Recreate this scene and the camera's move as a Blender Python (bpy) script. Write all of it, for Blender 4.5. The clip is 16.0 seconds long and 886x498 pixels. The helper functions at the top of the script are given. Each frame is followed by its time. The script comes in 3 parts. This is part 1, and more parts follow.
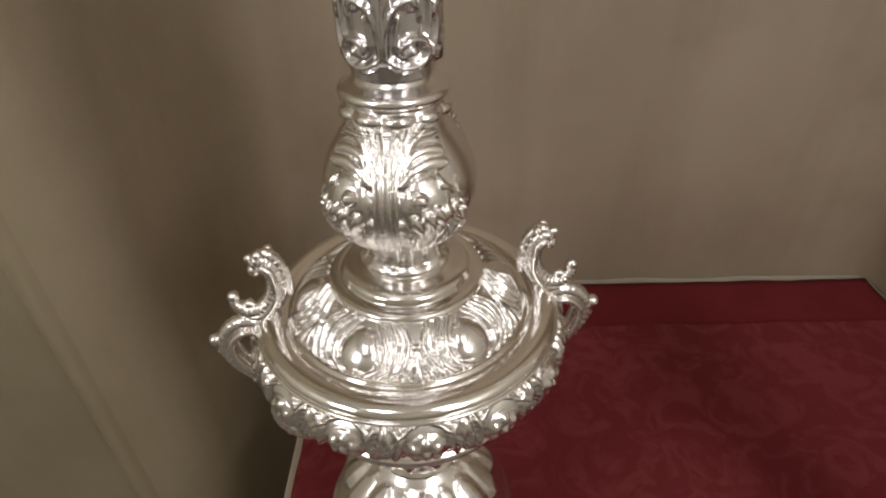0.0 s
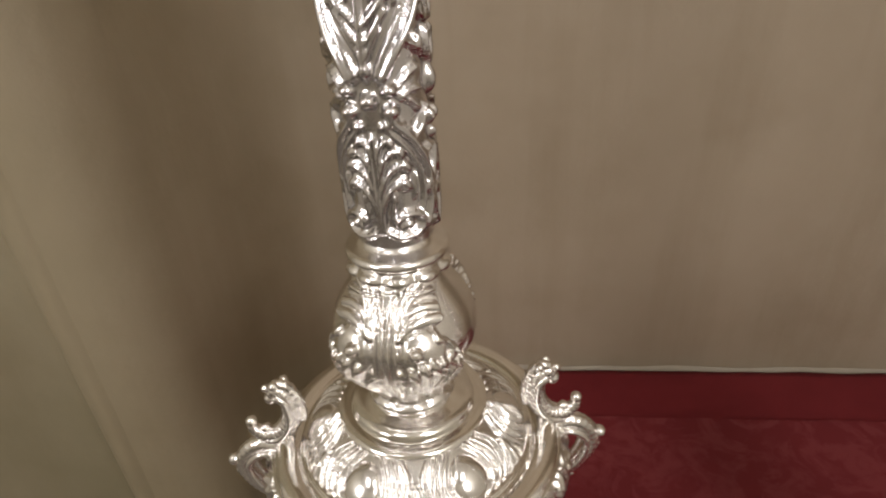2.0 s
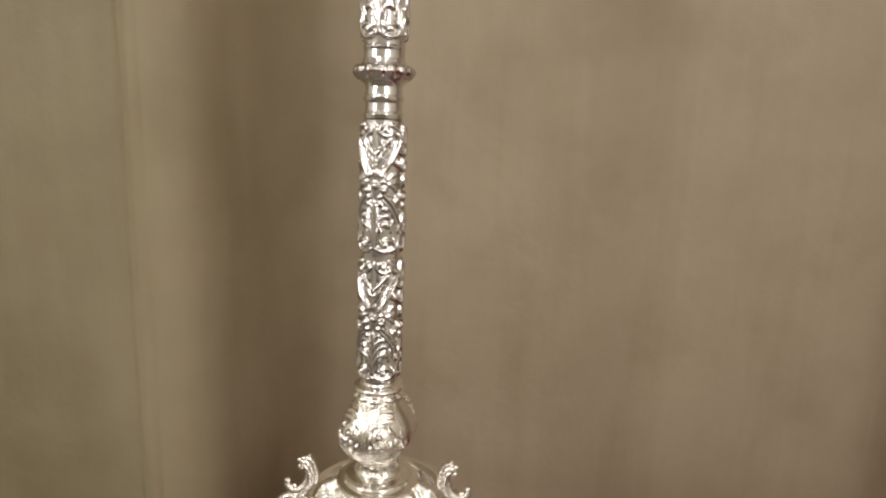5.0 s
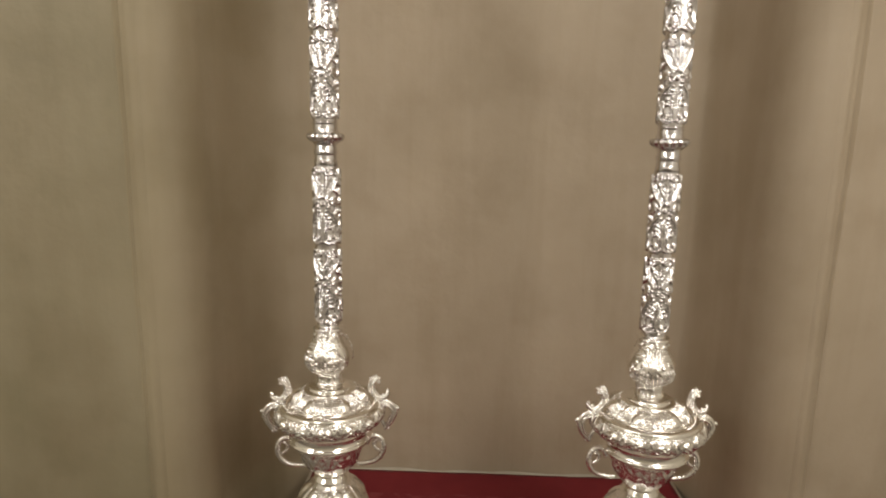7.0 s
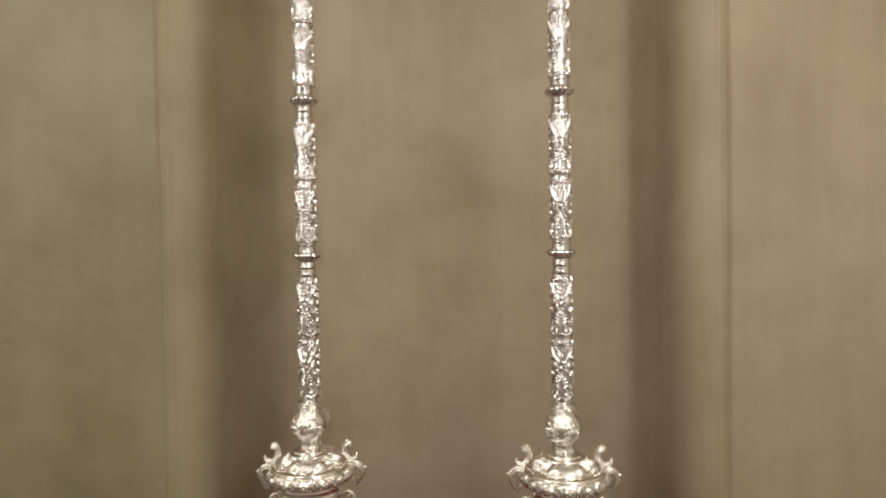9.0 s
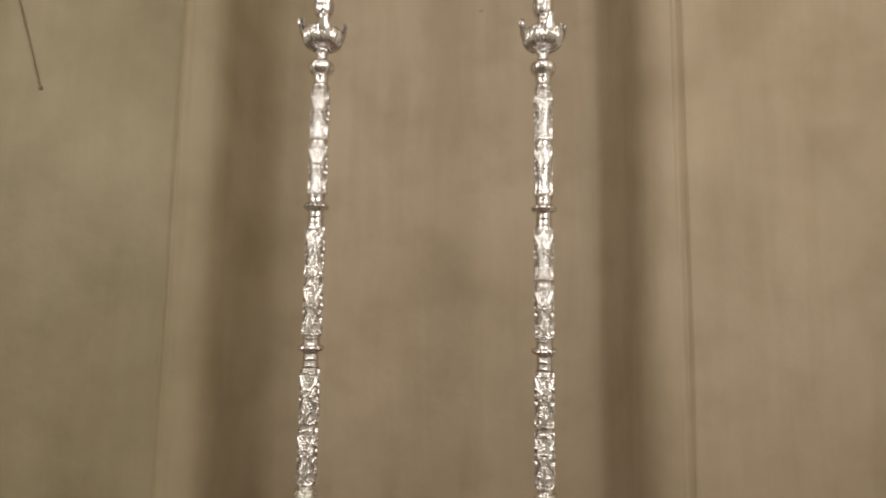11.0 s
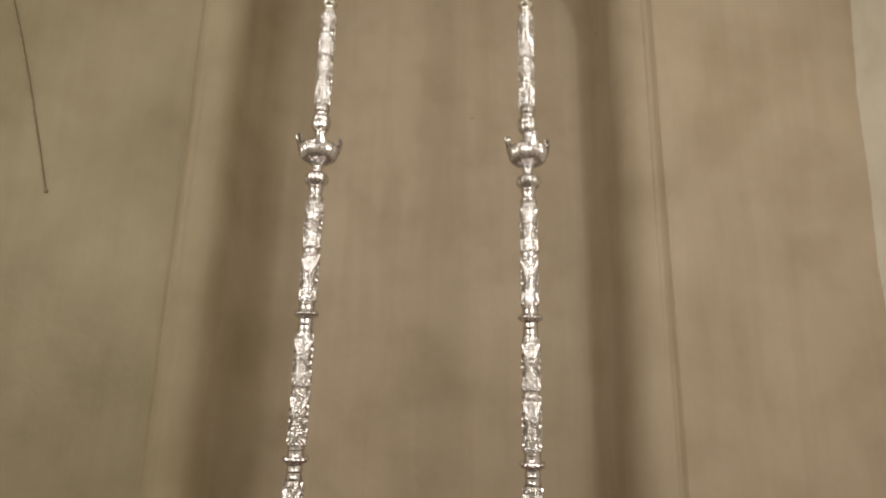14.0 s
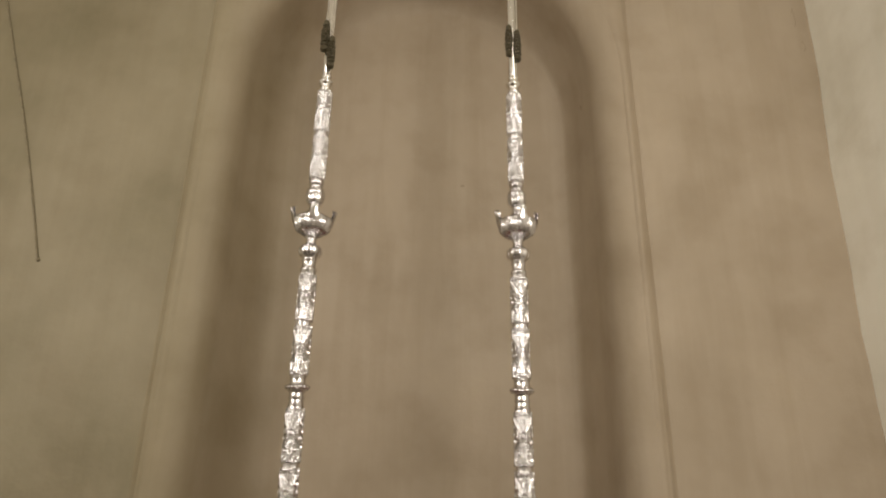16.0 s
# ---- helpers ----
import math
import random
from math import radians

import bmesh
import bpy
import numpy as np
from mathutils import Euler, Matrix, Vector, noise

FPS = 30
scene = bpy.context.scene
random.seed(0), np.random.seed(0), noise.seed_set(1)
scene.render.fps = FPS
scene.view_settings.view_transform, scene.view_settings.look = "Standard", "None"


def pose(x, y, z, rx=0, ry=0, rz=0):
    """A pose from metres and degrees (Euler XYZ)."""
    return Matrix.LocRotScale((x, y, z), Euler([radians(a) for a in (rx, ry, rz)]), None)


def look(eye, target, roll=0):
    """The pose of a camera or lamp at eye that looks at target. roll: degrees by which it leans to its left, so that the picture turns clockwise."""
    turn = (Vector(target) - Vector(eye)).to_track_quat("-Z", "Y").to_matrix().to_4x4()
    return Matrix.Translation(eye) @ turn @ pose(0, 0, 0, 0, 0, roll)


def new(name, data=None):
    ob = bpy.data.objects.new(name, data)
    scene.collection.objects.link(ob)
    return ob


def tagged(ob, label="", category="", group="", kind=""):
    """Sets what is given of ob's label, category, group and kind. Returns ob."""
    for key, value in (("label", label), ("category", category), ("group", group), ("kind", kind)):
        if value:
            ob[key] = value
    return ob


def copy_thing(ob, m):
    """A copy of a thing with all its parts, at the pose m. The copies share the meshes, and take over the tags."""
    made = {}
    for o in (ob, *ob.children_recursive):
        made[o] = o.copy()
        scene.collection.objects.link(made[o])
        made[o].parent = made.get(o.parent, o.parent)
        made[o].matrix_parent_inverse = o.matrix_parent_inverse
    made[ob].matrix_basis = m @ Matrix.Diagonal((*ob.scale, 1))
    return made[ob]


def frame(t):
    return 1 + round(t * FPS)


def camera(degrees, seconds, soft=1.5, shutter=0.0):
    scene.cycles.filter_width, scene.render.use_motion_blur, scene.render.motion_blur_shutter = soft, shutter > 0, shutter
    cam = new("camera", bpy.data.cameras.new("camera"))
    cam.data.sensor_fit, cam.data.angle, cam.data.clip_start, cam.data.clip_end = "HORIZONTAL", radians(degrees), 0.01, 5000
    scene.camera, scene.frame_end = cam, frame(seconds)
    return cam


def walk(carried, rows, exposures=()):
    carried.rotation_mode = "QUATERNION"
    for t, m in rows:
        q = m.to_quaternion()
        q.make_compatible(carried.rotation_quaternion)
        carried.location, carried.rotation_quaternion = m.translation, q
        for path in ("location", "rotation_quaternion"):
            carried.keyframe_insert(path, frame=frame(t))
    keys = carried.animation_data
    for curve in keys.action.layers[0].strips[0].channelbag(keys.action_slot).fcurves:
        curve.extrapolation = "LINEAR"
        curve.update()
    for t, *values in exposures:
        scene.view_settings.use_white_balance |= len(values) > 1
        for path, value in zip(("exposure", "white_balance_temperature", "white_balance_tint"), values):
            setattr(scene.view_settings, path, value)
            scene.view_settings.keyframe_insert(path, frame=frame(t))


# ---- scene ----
cam = camera(75.0, 16.0, soft=2.0)
PATH = [
    (0, (0.021, -0.261, 1.297), (0.022, 1.349, 0.110), -1.1),
    (0.5, (0.027, -0.256, 1.314), (-0.028, 1.395, 0.186), -1.7),
    (1, (0.043, -0.251, 1.322), (-0.106, 1.422, 0.237), -2.7),
    (1.5, (0.047, -0.251, 1.332), (-0.132, 1.442, 0.282), -2.8),
    (2, (0.048, -0.251, 1.344), (-0.123, 1.465, 0.331), -3.3),
    (2.5, (0.052, -0.264, 1.376), (-0.123, 1.528, 0.506), -3.2),
    (3, (0.049, -0.309, 1.404), (0.037, 1.608, 0.837), -3.5),
    (3.2, (0.077, -0.320, 1.414), (-0.046, 1.609, 0.902), -3.0),
    (5.5, (0.191, -0.652, 1.459), (-0.094, 1.293, 1.089), 2.2),
    (6, (0.277, -0.741, 1.463), (0.01, 1.201, 1.065), 1.8),
    (6.5, (0.275, -0.809, 1.475), (0.042, 1.143, 1.104), 1.0),
    (7, (0.22, -0.932, 1.504), (0.158, 1.036, 1.155), 1.0),
    (7.5, (0.235, -1.013, 1.509), (0.279, 0.969, 1.244), 1.3),
    (8, (0.326, -1.09, 1.513), (0.357, 0.902, 1.336), 0.5),
    (8.5, (0.378, -1.164, 1.522), (0.288, 0.832, 1.421), -0.4),
    (9, (0.38, -1.221, 1.552), (0.239, 0.773, 1.51), -0.9),
    (9.5, (0.316, -1.289, 1.569), (0.223, 0.708, 1.602), -0.2),
    (10, (0.311, -1.336, 1.582), (0.279, 0.66, 1.697), 1.1),
    (12.5, (0.341, -1.364, 1.645), (0.324, 0.614, 1.94), 0.5),
    (13, (0.344, -1.368, 1.658), (0.325, 0.601, 2.004), 0.7),
    (13.5, (0.341, -1.38, 1.67), (0.323, 0.578, 2.076), 1.0),
    (14, (0.34, -1.395, 1.679), (0.322, 0.548, 2.149), 1.2),
    (14.5, (0.338, -1.407, 1.691), (0.324, 0.524, 2.214), 1.5),
    (15, (0.331, -1.412, 1.7), (0.333, 0.504, 2.275), 1.2),
    (15.5, (0.331, -1.421, 1.708), (0.34, 0.484, 2.32), 1.1),
    (16, (0.333, -1.429, 1.722), (0.349, 0.465, 2.365), 0.9),
]
walk(cam, [(t, look(eye, target, roll)) for t, eye, target, roll in PATH],
     [(0, -0.52, 6100, 13), (1.5, -0.39, 6200, 13), (3.2, -0.16, 6250, 12), (5.5, -0.15, 6450, 10), (9, -0.25, 6600, 10), (16, -0.38, 6700, 10)])

# ---- light: a closed room with two lamps on its ceiling ----
world = bpy.data.worlds.new("world")
scene.world = world
world.use_nodes = True
world.node_tree.nodes["Background"].inputs[0].default_value = (0.9, 0.85, 0.75, 1)
world.node_tree.nodes["Background"].inputs[1].default_value = 0.05


def area_lamp(name, eye, target, sx, sy, watts, colour):
    d = bpy.data.lights.new(name, "AREA")
    d.shape, d.size, d.size_y, d.energy, d.color = "RECTANGLE", sx, sy, watts, colour
    ob = new(name, d)
    ob.matrix_world = look(eye, target)
    return ob


WARM = (1.0, 0.95, 0.87)
LAMPS = ((-0.85, -1.9), (1.0, -1.9))
for lx, ly in LAMPS:
    area_lamp("ceiling_lamp_light", (lx, ly, 3.92), (lx, ly + 0.25, 0), 0.6, 0.9, 17, WARM)
WALL_LAMPS = ((-1.85, -1.90), (1.30, -2.10))
for lx, ly in WALL_LAMPS:
    area_lamp("standing_lamp_light", (lx, ly, 2.3), (0.26, 0.3, 1.9), 0.6, 1.0, 37, WARM)


# ---- materials ----
def nodes_of(name):
    m = bpy.data.materials.new(name)
    m.use_nodes = True
    nt = m.node_tree
    return m, nt, nt.nodes["Principled BSDF"]


def tex(nt, kind, scale, detail=4.0, rough=0.55, vec=None, stretch=(1, 1, 1)):
    n = nt.nodes.new("ShaderNodeTex" + kind)
    n.inputs["Scale"].default_value = scale
    if kind == "Noise":
        n.inputs["Detail"].default_value, n.inputs["Roughness"].default_value = detail, rough
    mp = nt.nodes.new("ShaderNodeMapping")
    mp.inputs["Scale"].default_value = stretch
    if vec is None:
        vec = nt.nodes.new("ShaderNodeTexCoord").outputs["Object"]
    nt.links.new(vec, mp.inputs[0])
    nt.links.new(mp.outputs[0], n.inputs["Vector"])
    return n


def ramp(nt, src, stops):
    r = nt.nodes.new("ShaderNodeValToRGB")
    while len(r.color_ramp.elements) < len(stops):
        r.color_ramp.elements.new(0.5)
    for e, (p, c) in zip(r.color_ramp.elements, stops):
        e.position, e.color = p, (*c, 1)
    nt.links.new(src, r.inputs[0])
    return r.outputs[0]


def mix(nt, fac, a, b, mode="MIX"):
    m = nt.nodes.new("ShaderNodeMix")
    m.data_type, m.blend_type = "RGBA", mode
    for sock, v in ((m.inputs[0], fac), (m.inputs[6], a), (m.inputs[7], b)):
        if isinstance(v, (int, float)):
            sock.default_value = v
        elif isinstance(v, tuple):
            sock.default_value = (*v, 1)
        else:
            nt.links.new(v, sock)
    return m.outputs[2]


def bump(nt, bsdf, src, strength, dist):
    b = nt.nodes.new("ShaderNodeBump")
    b.inputs["Strength"].default_value, b.inputs["Distance"].default_value = strength, dist
    nt.links.new(src, b.inputs["Height"])
    nt.links.new(b.outputs[0], bsdf.inputs["Normal"])
    return b


def plaster(name, base, dark, light, streak=0.22, left_shade=None):
    m, nt, b = nodes_of(name)
    big = tex(nt, "Noise", 1.6, 5, 0.6)
    mid = tex(nt, "Noise", 5.0, 4, 0.5)
    col = ramp(nt, big.outputs[0], [(0.32, dark), (0.5, base), (0.68, light)])
    st = tex(nt, "Noise", 5.0, 5, 0.6, stretch=(1.6, 1.6, 0.14))
    sr = ramp(nt, st.outputs[0], [(0.42, (0.72, 0.68, 0.6)), (0.56, (1, 1, 1))])
    col = mix(nt, streak, col, sr, "MULTIPLY")
    # Tint along x puts the left side's dim greenish light into the colour.
    if left_shade:
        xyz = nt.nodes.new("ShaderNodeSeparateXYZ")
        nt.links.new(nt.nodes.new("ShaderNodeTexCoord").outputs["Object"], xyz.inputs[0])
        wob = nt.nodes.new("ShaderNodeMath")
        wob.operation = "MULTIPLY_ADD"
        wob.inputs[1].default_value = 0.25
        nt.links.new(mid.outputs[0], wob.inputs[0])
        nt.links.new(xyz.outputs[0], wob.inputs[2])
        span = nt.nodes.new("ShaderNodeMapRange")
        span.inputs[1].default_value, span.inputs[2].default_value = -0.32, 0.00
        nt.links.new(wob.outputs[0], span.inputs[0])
        tint = ramp(nt, span.outputs[0], [(0.0, left_shade), (1.0, (1, 1, 1))])
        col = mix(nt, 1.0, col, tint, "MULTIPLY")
    mr = ramp(nt, mid.outputs[0], [(0.30, (0.80, 0.77, 0.72)), (0.50, (0.98, 0.98, 0.98)), (0.60, (1, 1, 1)), (0.72, (1.06, 1.06, 1.05))])
    col = mix(nt, 0.55, col, mr, "MULTIPLY")
    nt.links.new(col, b.inputs["Base Color"])
    b.inputs["Roughness"].default_value = 0.62
    fine = tex(nt, "Noise", 38, 6, 0.6)
    add = nt.nodes.new("ShaderNodeMath")
    add.operation = "MULTIPLY_ADD"
    add.inputs[1].default_value = 0.25
    nt.links.new(fine.outputs[0], add.inputs[0])
    nt.links.new(mid.outputs[0], add.inputs[2])
    bump(nt, b, add.outputs[0], 0.36, 0.012)
    return m


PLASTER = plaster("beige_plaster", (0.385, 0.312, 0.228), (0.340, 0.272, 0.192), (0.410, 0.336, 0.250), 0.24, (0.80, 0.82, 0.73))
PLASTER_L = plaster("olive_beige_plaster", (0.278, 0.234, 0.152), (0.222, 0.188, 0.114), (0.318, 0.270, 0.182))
PLASTER_W = plaster("pale_grey_plaster", (0.82, 0.79, 0.70), (0.74, 0.71, 0.62), (0.87, 0.84, 0.76), 0.10)
WHITEWASH = plaster("whitewashed_skirting", (0.40, 0.345, 0.275), (0.36, 0.31, 0.24), (0.47, 0.41, 0.33), 0.2)


def silver_material(name, base, rough, tarnish=0.35, ground=0.06, fine=160):
    m, nt, b = nodes_of(name)
    n = tex(nt, "Noise", 22, 5, 0.6)
    f = tex(nt, "Noise", fine, 3, 0.6)
    b.inputs["Metallic"].default_value = 1.0
    col = ramp(nt, n.outputs[0], [(0.3, tuple(c * (1 - 0.25 * tarnish) for c in base)), (0.6, base)])
    nt.links.new(col, b.inputs["Base Color"])
    r = nt.nodes.new("ShaderNodeMapRange")
    r.inputs[3].default_value, r.inputs[4].default_value = rough * 0.7, rough * 1.5
    nt.links.new(n.outputs[0], r.inputs[0])
    nt.links.new(r.outputs[0], b.inputs["Roughness"])
    bump(nt, b, f.outputs[0], ground, 0.0008)
    return m


SILVER = silver_material("chased_silver", (0.92, 0.895, 0.880), 0.20, 0.35, 0.08)
SILVER_SHAFT = silver_material("matted_silver", (0.78, 0.76, 0.785), 0.18, 0.35, 0.06, 380)
SILVER_PLAIN = silver_material("plain_burnished_silver", (0.93, 0.905, 0.87), 0.13)


def red_cloth(name, a, b_, pattern):
    m, nt, b = nodes_of(name)
    if pattern:
        n1 = tex(nt, "Noise", 17, 3, 0.55)
        n2 = tex(nt, "Noise", 60, 3, 0.6)
        n1.inputs["Distortion"].default_value = 1.6
        s = mix(nt, 0.22, n1.outputs["Color"], n2.outputs["Color"])
        fac = ramp(nt, s, [(0.47, (0, 0, 0)), (0.57, (1, 1, 1))])
        col = mix(nt, fac, a, b_)
        r = nt.nodes.new("ShaderNodeMapRange")
        r.inputs[3].default_value, r.inputs[4].default_value = 0.85, 0.6
        nt.links.new(fac, r.inputs[0])
        nt.links.new(r.outputs[0], b.inputs["Roughness"])
    else:
        n = tex(nt, "Noise", 12, 4, 0.6)
        col = ramp(nt, n.outputs[0], [(0.35, a), (0.65, b_)])
        b.inputs["Roughness"].default_value = 0.8
    nt.links.new(col, b.inputs["Base Color"])
    b.inputs["Specular IOR Level"].default_value = 0.25
    weave = tex(nt, "Noise", 420, 2, 0.5)
    bump(nt, b, weave.outputs[0], 0.25, 0.0015)
    return m


DAMASK = red_cloth("red_damask", (0.150, 0.017, 0.021), (0.180, 0.028, 0.033), True)
RED_PLAIN = red_cloth("plain_red_cloth", (0.140, 0.012, 0.016), (0.165, 0.016, 0.020), False)


def simple(name, col, rough, metal=0.0, scale=30, vary=0.25, bmp=0.1, emit=None):
    m, nt, b = nodes_of(name)
    n = tex(nt, "Noise", scale, 5, 0.6)
    c = ramp(nt, n.outputs[0], [(0.3, tuple(x * (1 - vary) for x in col)), (0.7, tuple(min(1, x * (1 + vary)) for x in col))])
    nt.links.new(c, b.inputs["Base Color"])
    b.inputs["Roughness"].default_value, b.inputs["Metallic"].default_value = rough, metal
    bump(nt, b, n.outputs[0], bmp, 0.003)
    if emit:
        b.inputs["Emission Color"].default_value, b.inputs["Emission Strength"].default_value = (*emit[0], 1), emit[1]
    return m


CORD = simple("dark_bronze_thread", (0.085, 0.068, 0.036), 0.5, 0.3, 300, 0.5, 0.6)
CABLE = simple("dusty_brown_cable", (0.235, 0.195, 0.125), 0.8, 0, 60)
STONE = simple("pale_stone_floor", (0.20, 0.175, 0.145), 0.5, 0, 6, 0.3)
CEILING = simple("white_ceiling_paint", (0.72, 0.69, 0.62), 0.8, 0, 3, 0.06)
LAMP_BODY = simple("white_lamp_housing", (0.8, 0.8, 0.78), 0.4)


# ---- mesh helpers ----
def mesh_object(name, verts, faces, material, parent=None, smooth=True, label=""):
    me = bpy.data.meshes.new(name)
    me.from_pydata([tuple(map(float, v)) for v in verts], [], [tuple(f) for f in faces])
    me.validate()
    bm = bmesh.new()
    bm.from_mesh(me)
    bmesh.ops.recalc_face_normals(bm, faces=bm.faces)
    bm.to_mesh(me)
    bm.free()
    if smooth:
        me.polygons.foreach_set("use_smooth", [True] * len(me.polygons))
    me.materials.append(material)
    ob = new(name, me)
    ob.parent = parent
    if label:
        ob["label"] = label
    return ob


def shared(src, name, parent, m):
    """Another object on the mesh of src, at the local pose m."""
    ob = new(name, src.data)
    ob.parent = parent
    ob.matrix_basis = m
    return ob


def smooth_path(pts, n=8):
    """Catmull-Rom through the points (tuples of any length)."""
    p = np.array([pts[0], *pts, pts[-1]], float)
    out = []
    for i in range(1, len(p) - 2):
        for k in range(n):
            t = k / n
            out.append(0.5 * (2 * p[i] + (p[i + 1] - p[i - 1]) * t + (2 * p[i - 1] - 5 * p[i] + 4 * p[i + 1] - p[i + 2]) * t * t
                              + (3 * p[i] - p[i - 1] - 3 * p[i + 1] + p[i + 2]) * t ** 3))
    out.append(p[-2])
    return np.array(out)


def tube(pts, sides=10, n=6, ridge=0.0, ridges=0, thick=1.0):
    """Verts and faces of a tube through rows (x, y, z, radius), with closed ends and, if asked, a beaded skin."""
    q = smooth_path(pts, n)
    c, r = q[:, :3], q[:, 3] * thick
    tan = np.gradient(c, axis=0)
    tan /= np.linalg.norm(tan, axis=1)[:, None] + 1e-12
    up = np.array([0.0, 1.0, 0.0]) if abs(tan[0][1]) < 0.9 else np.array([1.0, 0, 0])
    verts, faces = [], []
    for i in range(len(c)):
        a = np.cross(tan[i], up)
        a /= np.linalg.norm(a) + 1e-12
        b = np.cross(tan[i], a)
        up = -b if np.dot(-b, up) > 0 else b
        rr = r[i] * (1 + ridge * math.sin(i / len(c) * ridges * 2 * math.pi))
        for k in range(sides):
            t = 2 * math.pi * k / sides
            verts.append(c[i] + rr * (math.cos(t) * a + math.sin(t) * up))
    for i in range(len(c) - 1):
        for k in range(sides):
            k2 = (k + 1) % sides
            faces.append((i * sides + k, i * sides + k2, (i + 1) * sides + k2, (i + 1) * sides + k))
    faces.append(tuple(range(sides))[::-1])
    faces.append(tuple((len(c) - 1) * sides + k for k in range(sides)))
    return verts, faces


def ball(c, r, seg=12, rings=8, squash=(1, 1, 1)):
    verts, faces = [], []
    for i in range(rings + 1):
        f = math.pi * i / rings
        for k in range(seg):
            t = 2 * math.pi * k / seg
            verts.append((c[0] + squash[0] * r * math.sin(f) * math.cos(t), c[1] + squash[1] * r * math.sin(f) * math.sin(t), c[2] + squash[2] * r * math.cos(f)))
    for i in range(rings):
        for k in range(seg):
            faces.append((i * seg + k, i * seg + (k + 1) % seg, (i + 1) * seg + (k + 1) % seg, (i + 1) * seg + k))
    return verts, faces


def joined(*pieces):
    verts, faces = [], []
    for v, f in pieces:
        o = len(verts)
        verts += list(v)
        faces += [tuple(i + o for i in q) for q in f]
    return verts, faces


def lathe(profile, seg=96, step=0.0012, relief=None, n=0):
    """Turned form from (radius, z) rows. relief(theta, s, r, z) gives the height along the surface normal; s runs 0 to 1 along the profile."""
    p = smooth_path(profile, n) if n else np.array(profile, float)
    d = np.concatenate([[0], np.cumsum(np.hypot(*np.diff(p, axis=0).T))])
    cnt = max(len(p), int(d[-1] / step) + 1)
    s = np.union1d(np.linspace(0, d[-1], cnt), d)
    r, z = np.interp(s, d, p[:, 0]), np.interp(s, d, p[:, 1])
    dr, dz = np.gradient(r, s + 1e-9 * np.arange(len(s))), np.gradient(z, s + 1e-9 * np.arange(len(s)))
    ln = np.hypot(dr, dz) + 1e-12
    nr, nz = dz / ln, -dr / ln
    if z[-1] < z[0]:
        nr, nz = -nr, -nz
    th = np.linspace(0, 2 * math.pi, seg, endpoint=False)
    T, S = np.meshgrid(th, s / d[-1])
    R, Z = np.repeat(r[:, None], seg, 1), np.repeat(z[:, None], seg, 1)
    if relief is not None:
        h = relief(T, S, R, Z)
        R, Z = R + h * nr[:, None], Z + h * nz[:, None]
    V = np.stack([R * np.cos(T), R * np.sin(T), Z], -1).reshape(-1, 3)
    m = len(s)
    faces = [(i * seg + k, i * seg + (k + 1) % seg, (i + 1) * seg + (k + 1) % seg, (i + 1) * seg + k) for i in range(m - 1) for k in range(seg)]
    return V, faces


def stroke(X, Z, pts, w0, w1, h, n=6):
    """Rounded raised line along pts on the flat grid X, Z, from half-width w0 to w1."""
    q = smooth_path(pts, n)
    out = np.zeros_like(X)
    for i in range(len(q) - 1):
        a, b = q[i], q[i + 1]
        ab = b - a
        t = np.clip(((X - a[0]) * ab[0] + (Z - a[1]) * ab[1]) / (ab @ ab + 1e-15), 0, 1)
        d2 = (X - a[0] - t * ab[0]) ** 2 + (Z - a[1] - t * ab[1]) ** 2
        w = w0 + (w1 - w0) * (i + t) / (len(q) - 1)
        out = np.maximum(out, h * np.sqrt(np.clip(1 - d2 / w ** 2, 0, 1)))
    return out


def spiral(cx, cz, r, a0, turns, n=14):
    return [(cx + r * (1 - 0.8 * k / n) * math.cos(a0 + turns * 2 * math.pi * k / n), cz + r * (1 - 0.8 * k / n) * math.sin(a0 + turns * 2 * math.pi * k / n)) for k in range(n + 1)]


def boss(X, Z, cx, cz, rx, rz, h):
    return h * np.sqrt(np.clip(1 - ((X - cx) / rx) ** 2 - ((Z - cz) / rz) ** 2, 0, 1))


# ---- the niche and the room ----
CX, HALF, SPRING = 0.258, 0.605, 2.95
WALL_Y, FRAME_Y, BACK_Y, TOP_Z = 0.262, 0.248, 0.588, 4.0
ROOM_L, ROOM_R, ROOM_F = -2.3, 1.655, -3.4
FRAME_L, FRAME_R = -0.478, 0.988


def arch_line(half, steps=40, base=0.0, spring=SPRING, cx=CX):
    pts = [(cx - half, base + (spring - base) * k / 24) for k in range(24)]
    pts += [(cx - half * math.cos(math.pi * k / steps), spring + half * math.sin(math.pi * k / steps)) for k in range(steps + 1)]
    pts += [(cx + half, base + (spring - base) * (1 - k / 24)) for k in range(1, 25)]
    return pts


def loft(lines):
    """Faces between rows of equally many points."""
    verts = [p for row in lines for p in row]
    n = len(lines[0])
    return verts, [(i * n + k, i * n + k + 1, (i + 1) * n + k + 1, (i + 1) * n + k) for i in range(len(lines) - 1) for k in range(n - 1)]


def on_rectangle(p, x0, x1, z1):
    """The point of a rectangle's border that belongs to an arch point."""
    x, z = p
    if z <= SPRING:
        return (x0 if x < CX else x1, z)
    a = math.atan2(z - SPRING, x - CX)
    s = min(abs(((x1 if x > CX else x0) - CX) / (math.cos(a) if abs(math.cos(a)) > 1e-6 else 1e-6)), (z1 - SPRING) / max(math.sin(a), 1e-6))
    return (CX + s * math.cos(a), SPRING + s * math.sin(a))


def structure(name, vf, material, label, smooth=True):
    return tagged(mesh_object(name, *vf, material, smooth=smooth), label, "wall", kind="structure")


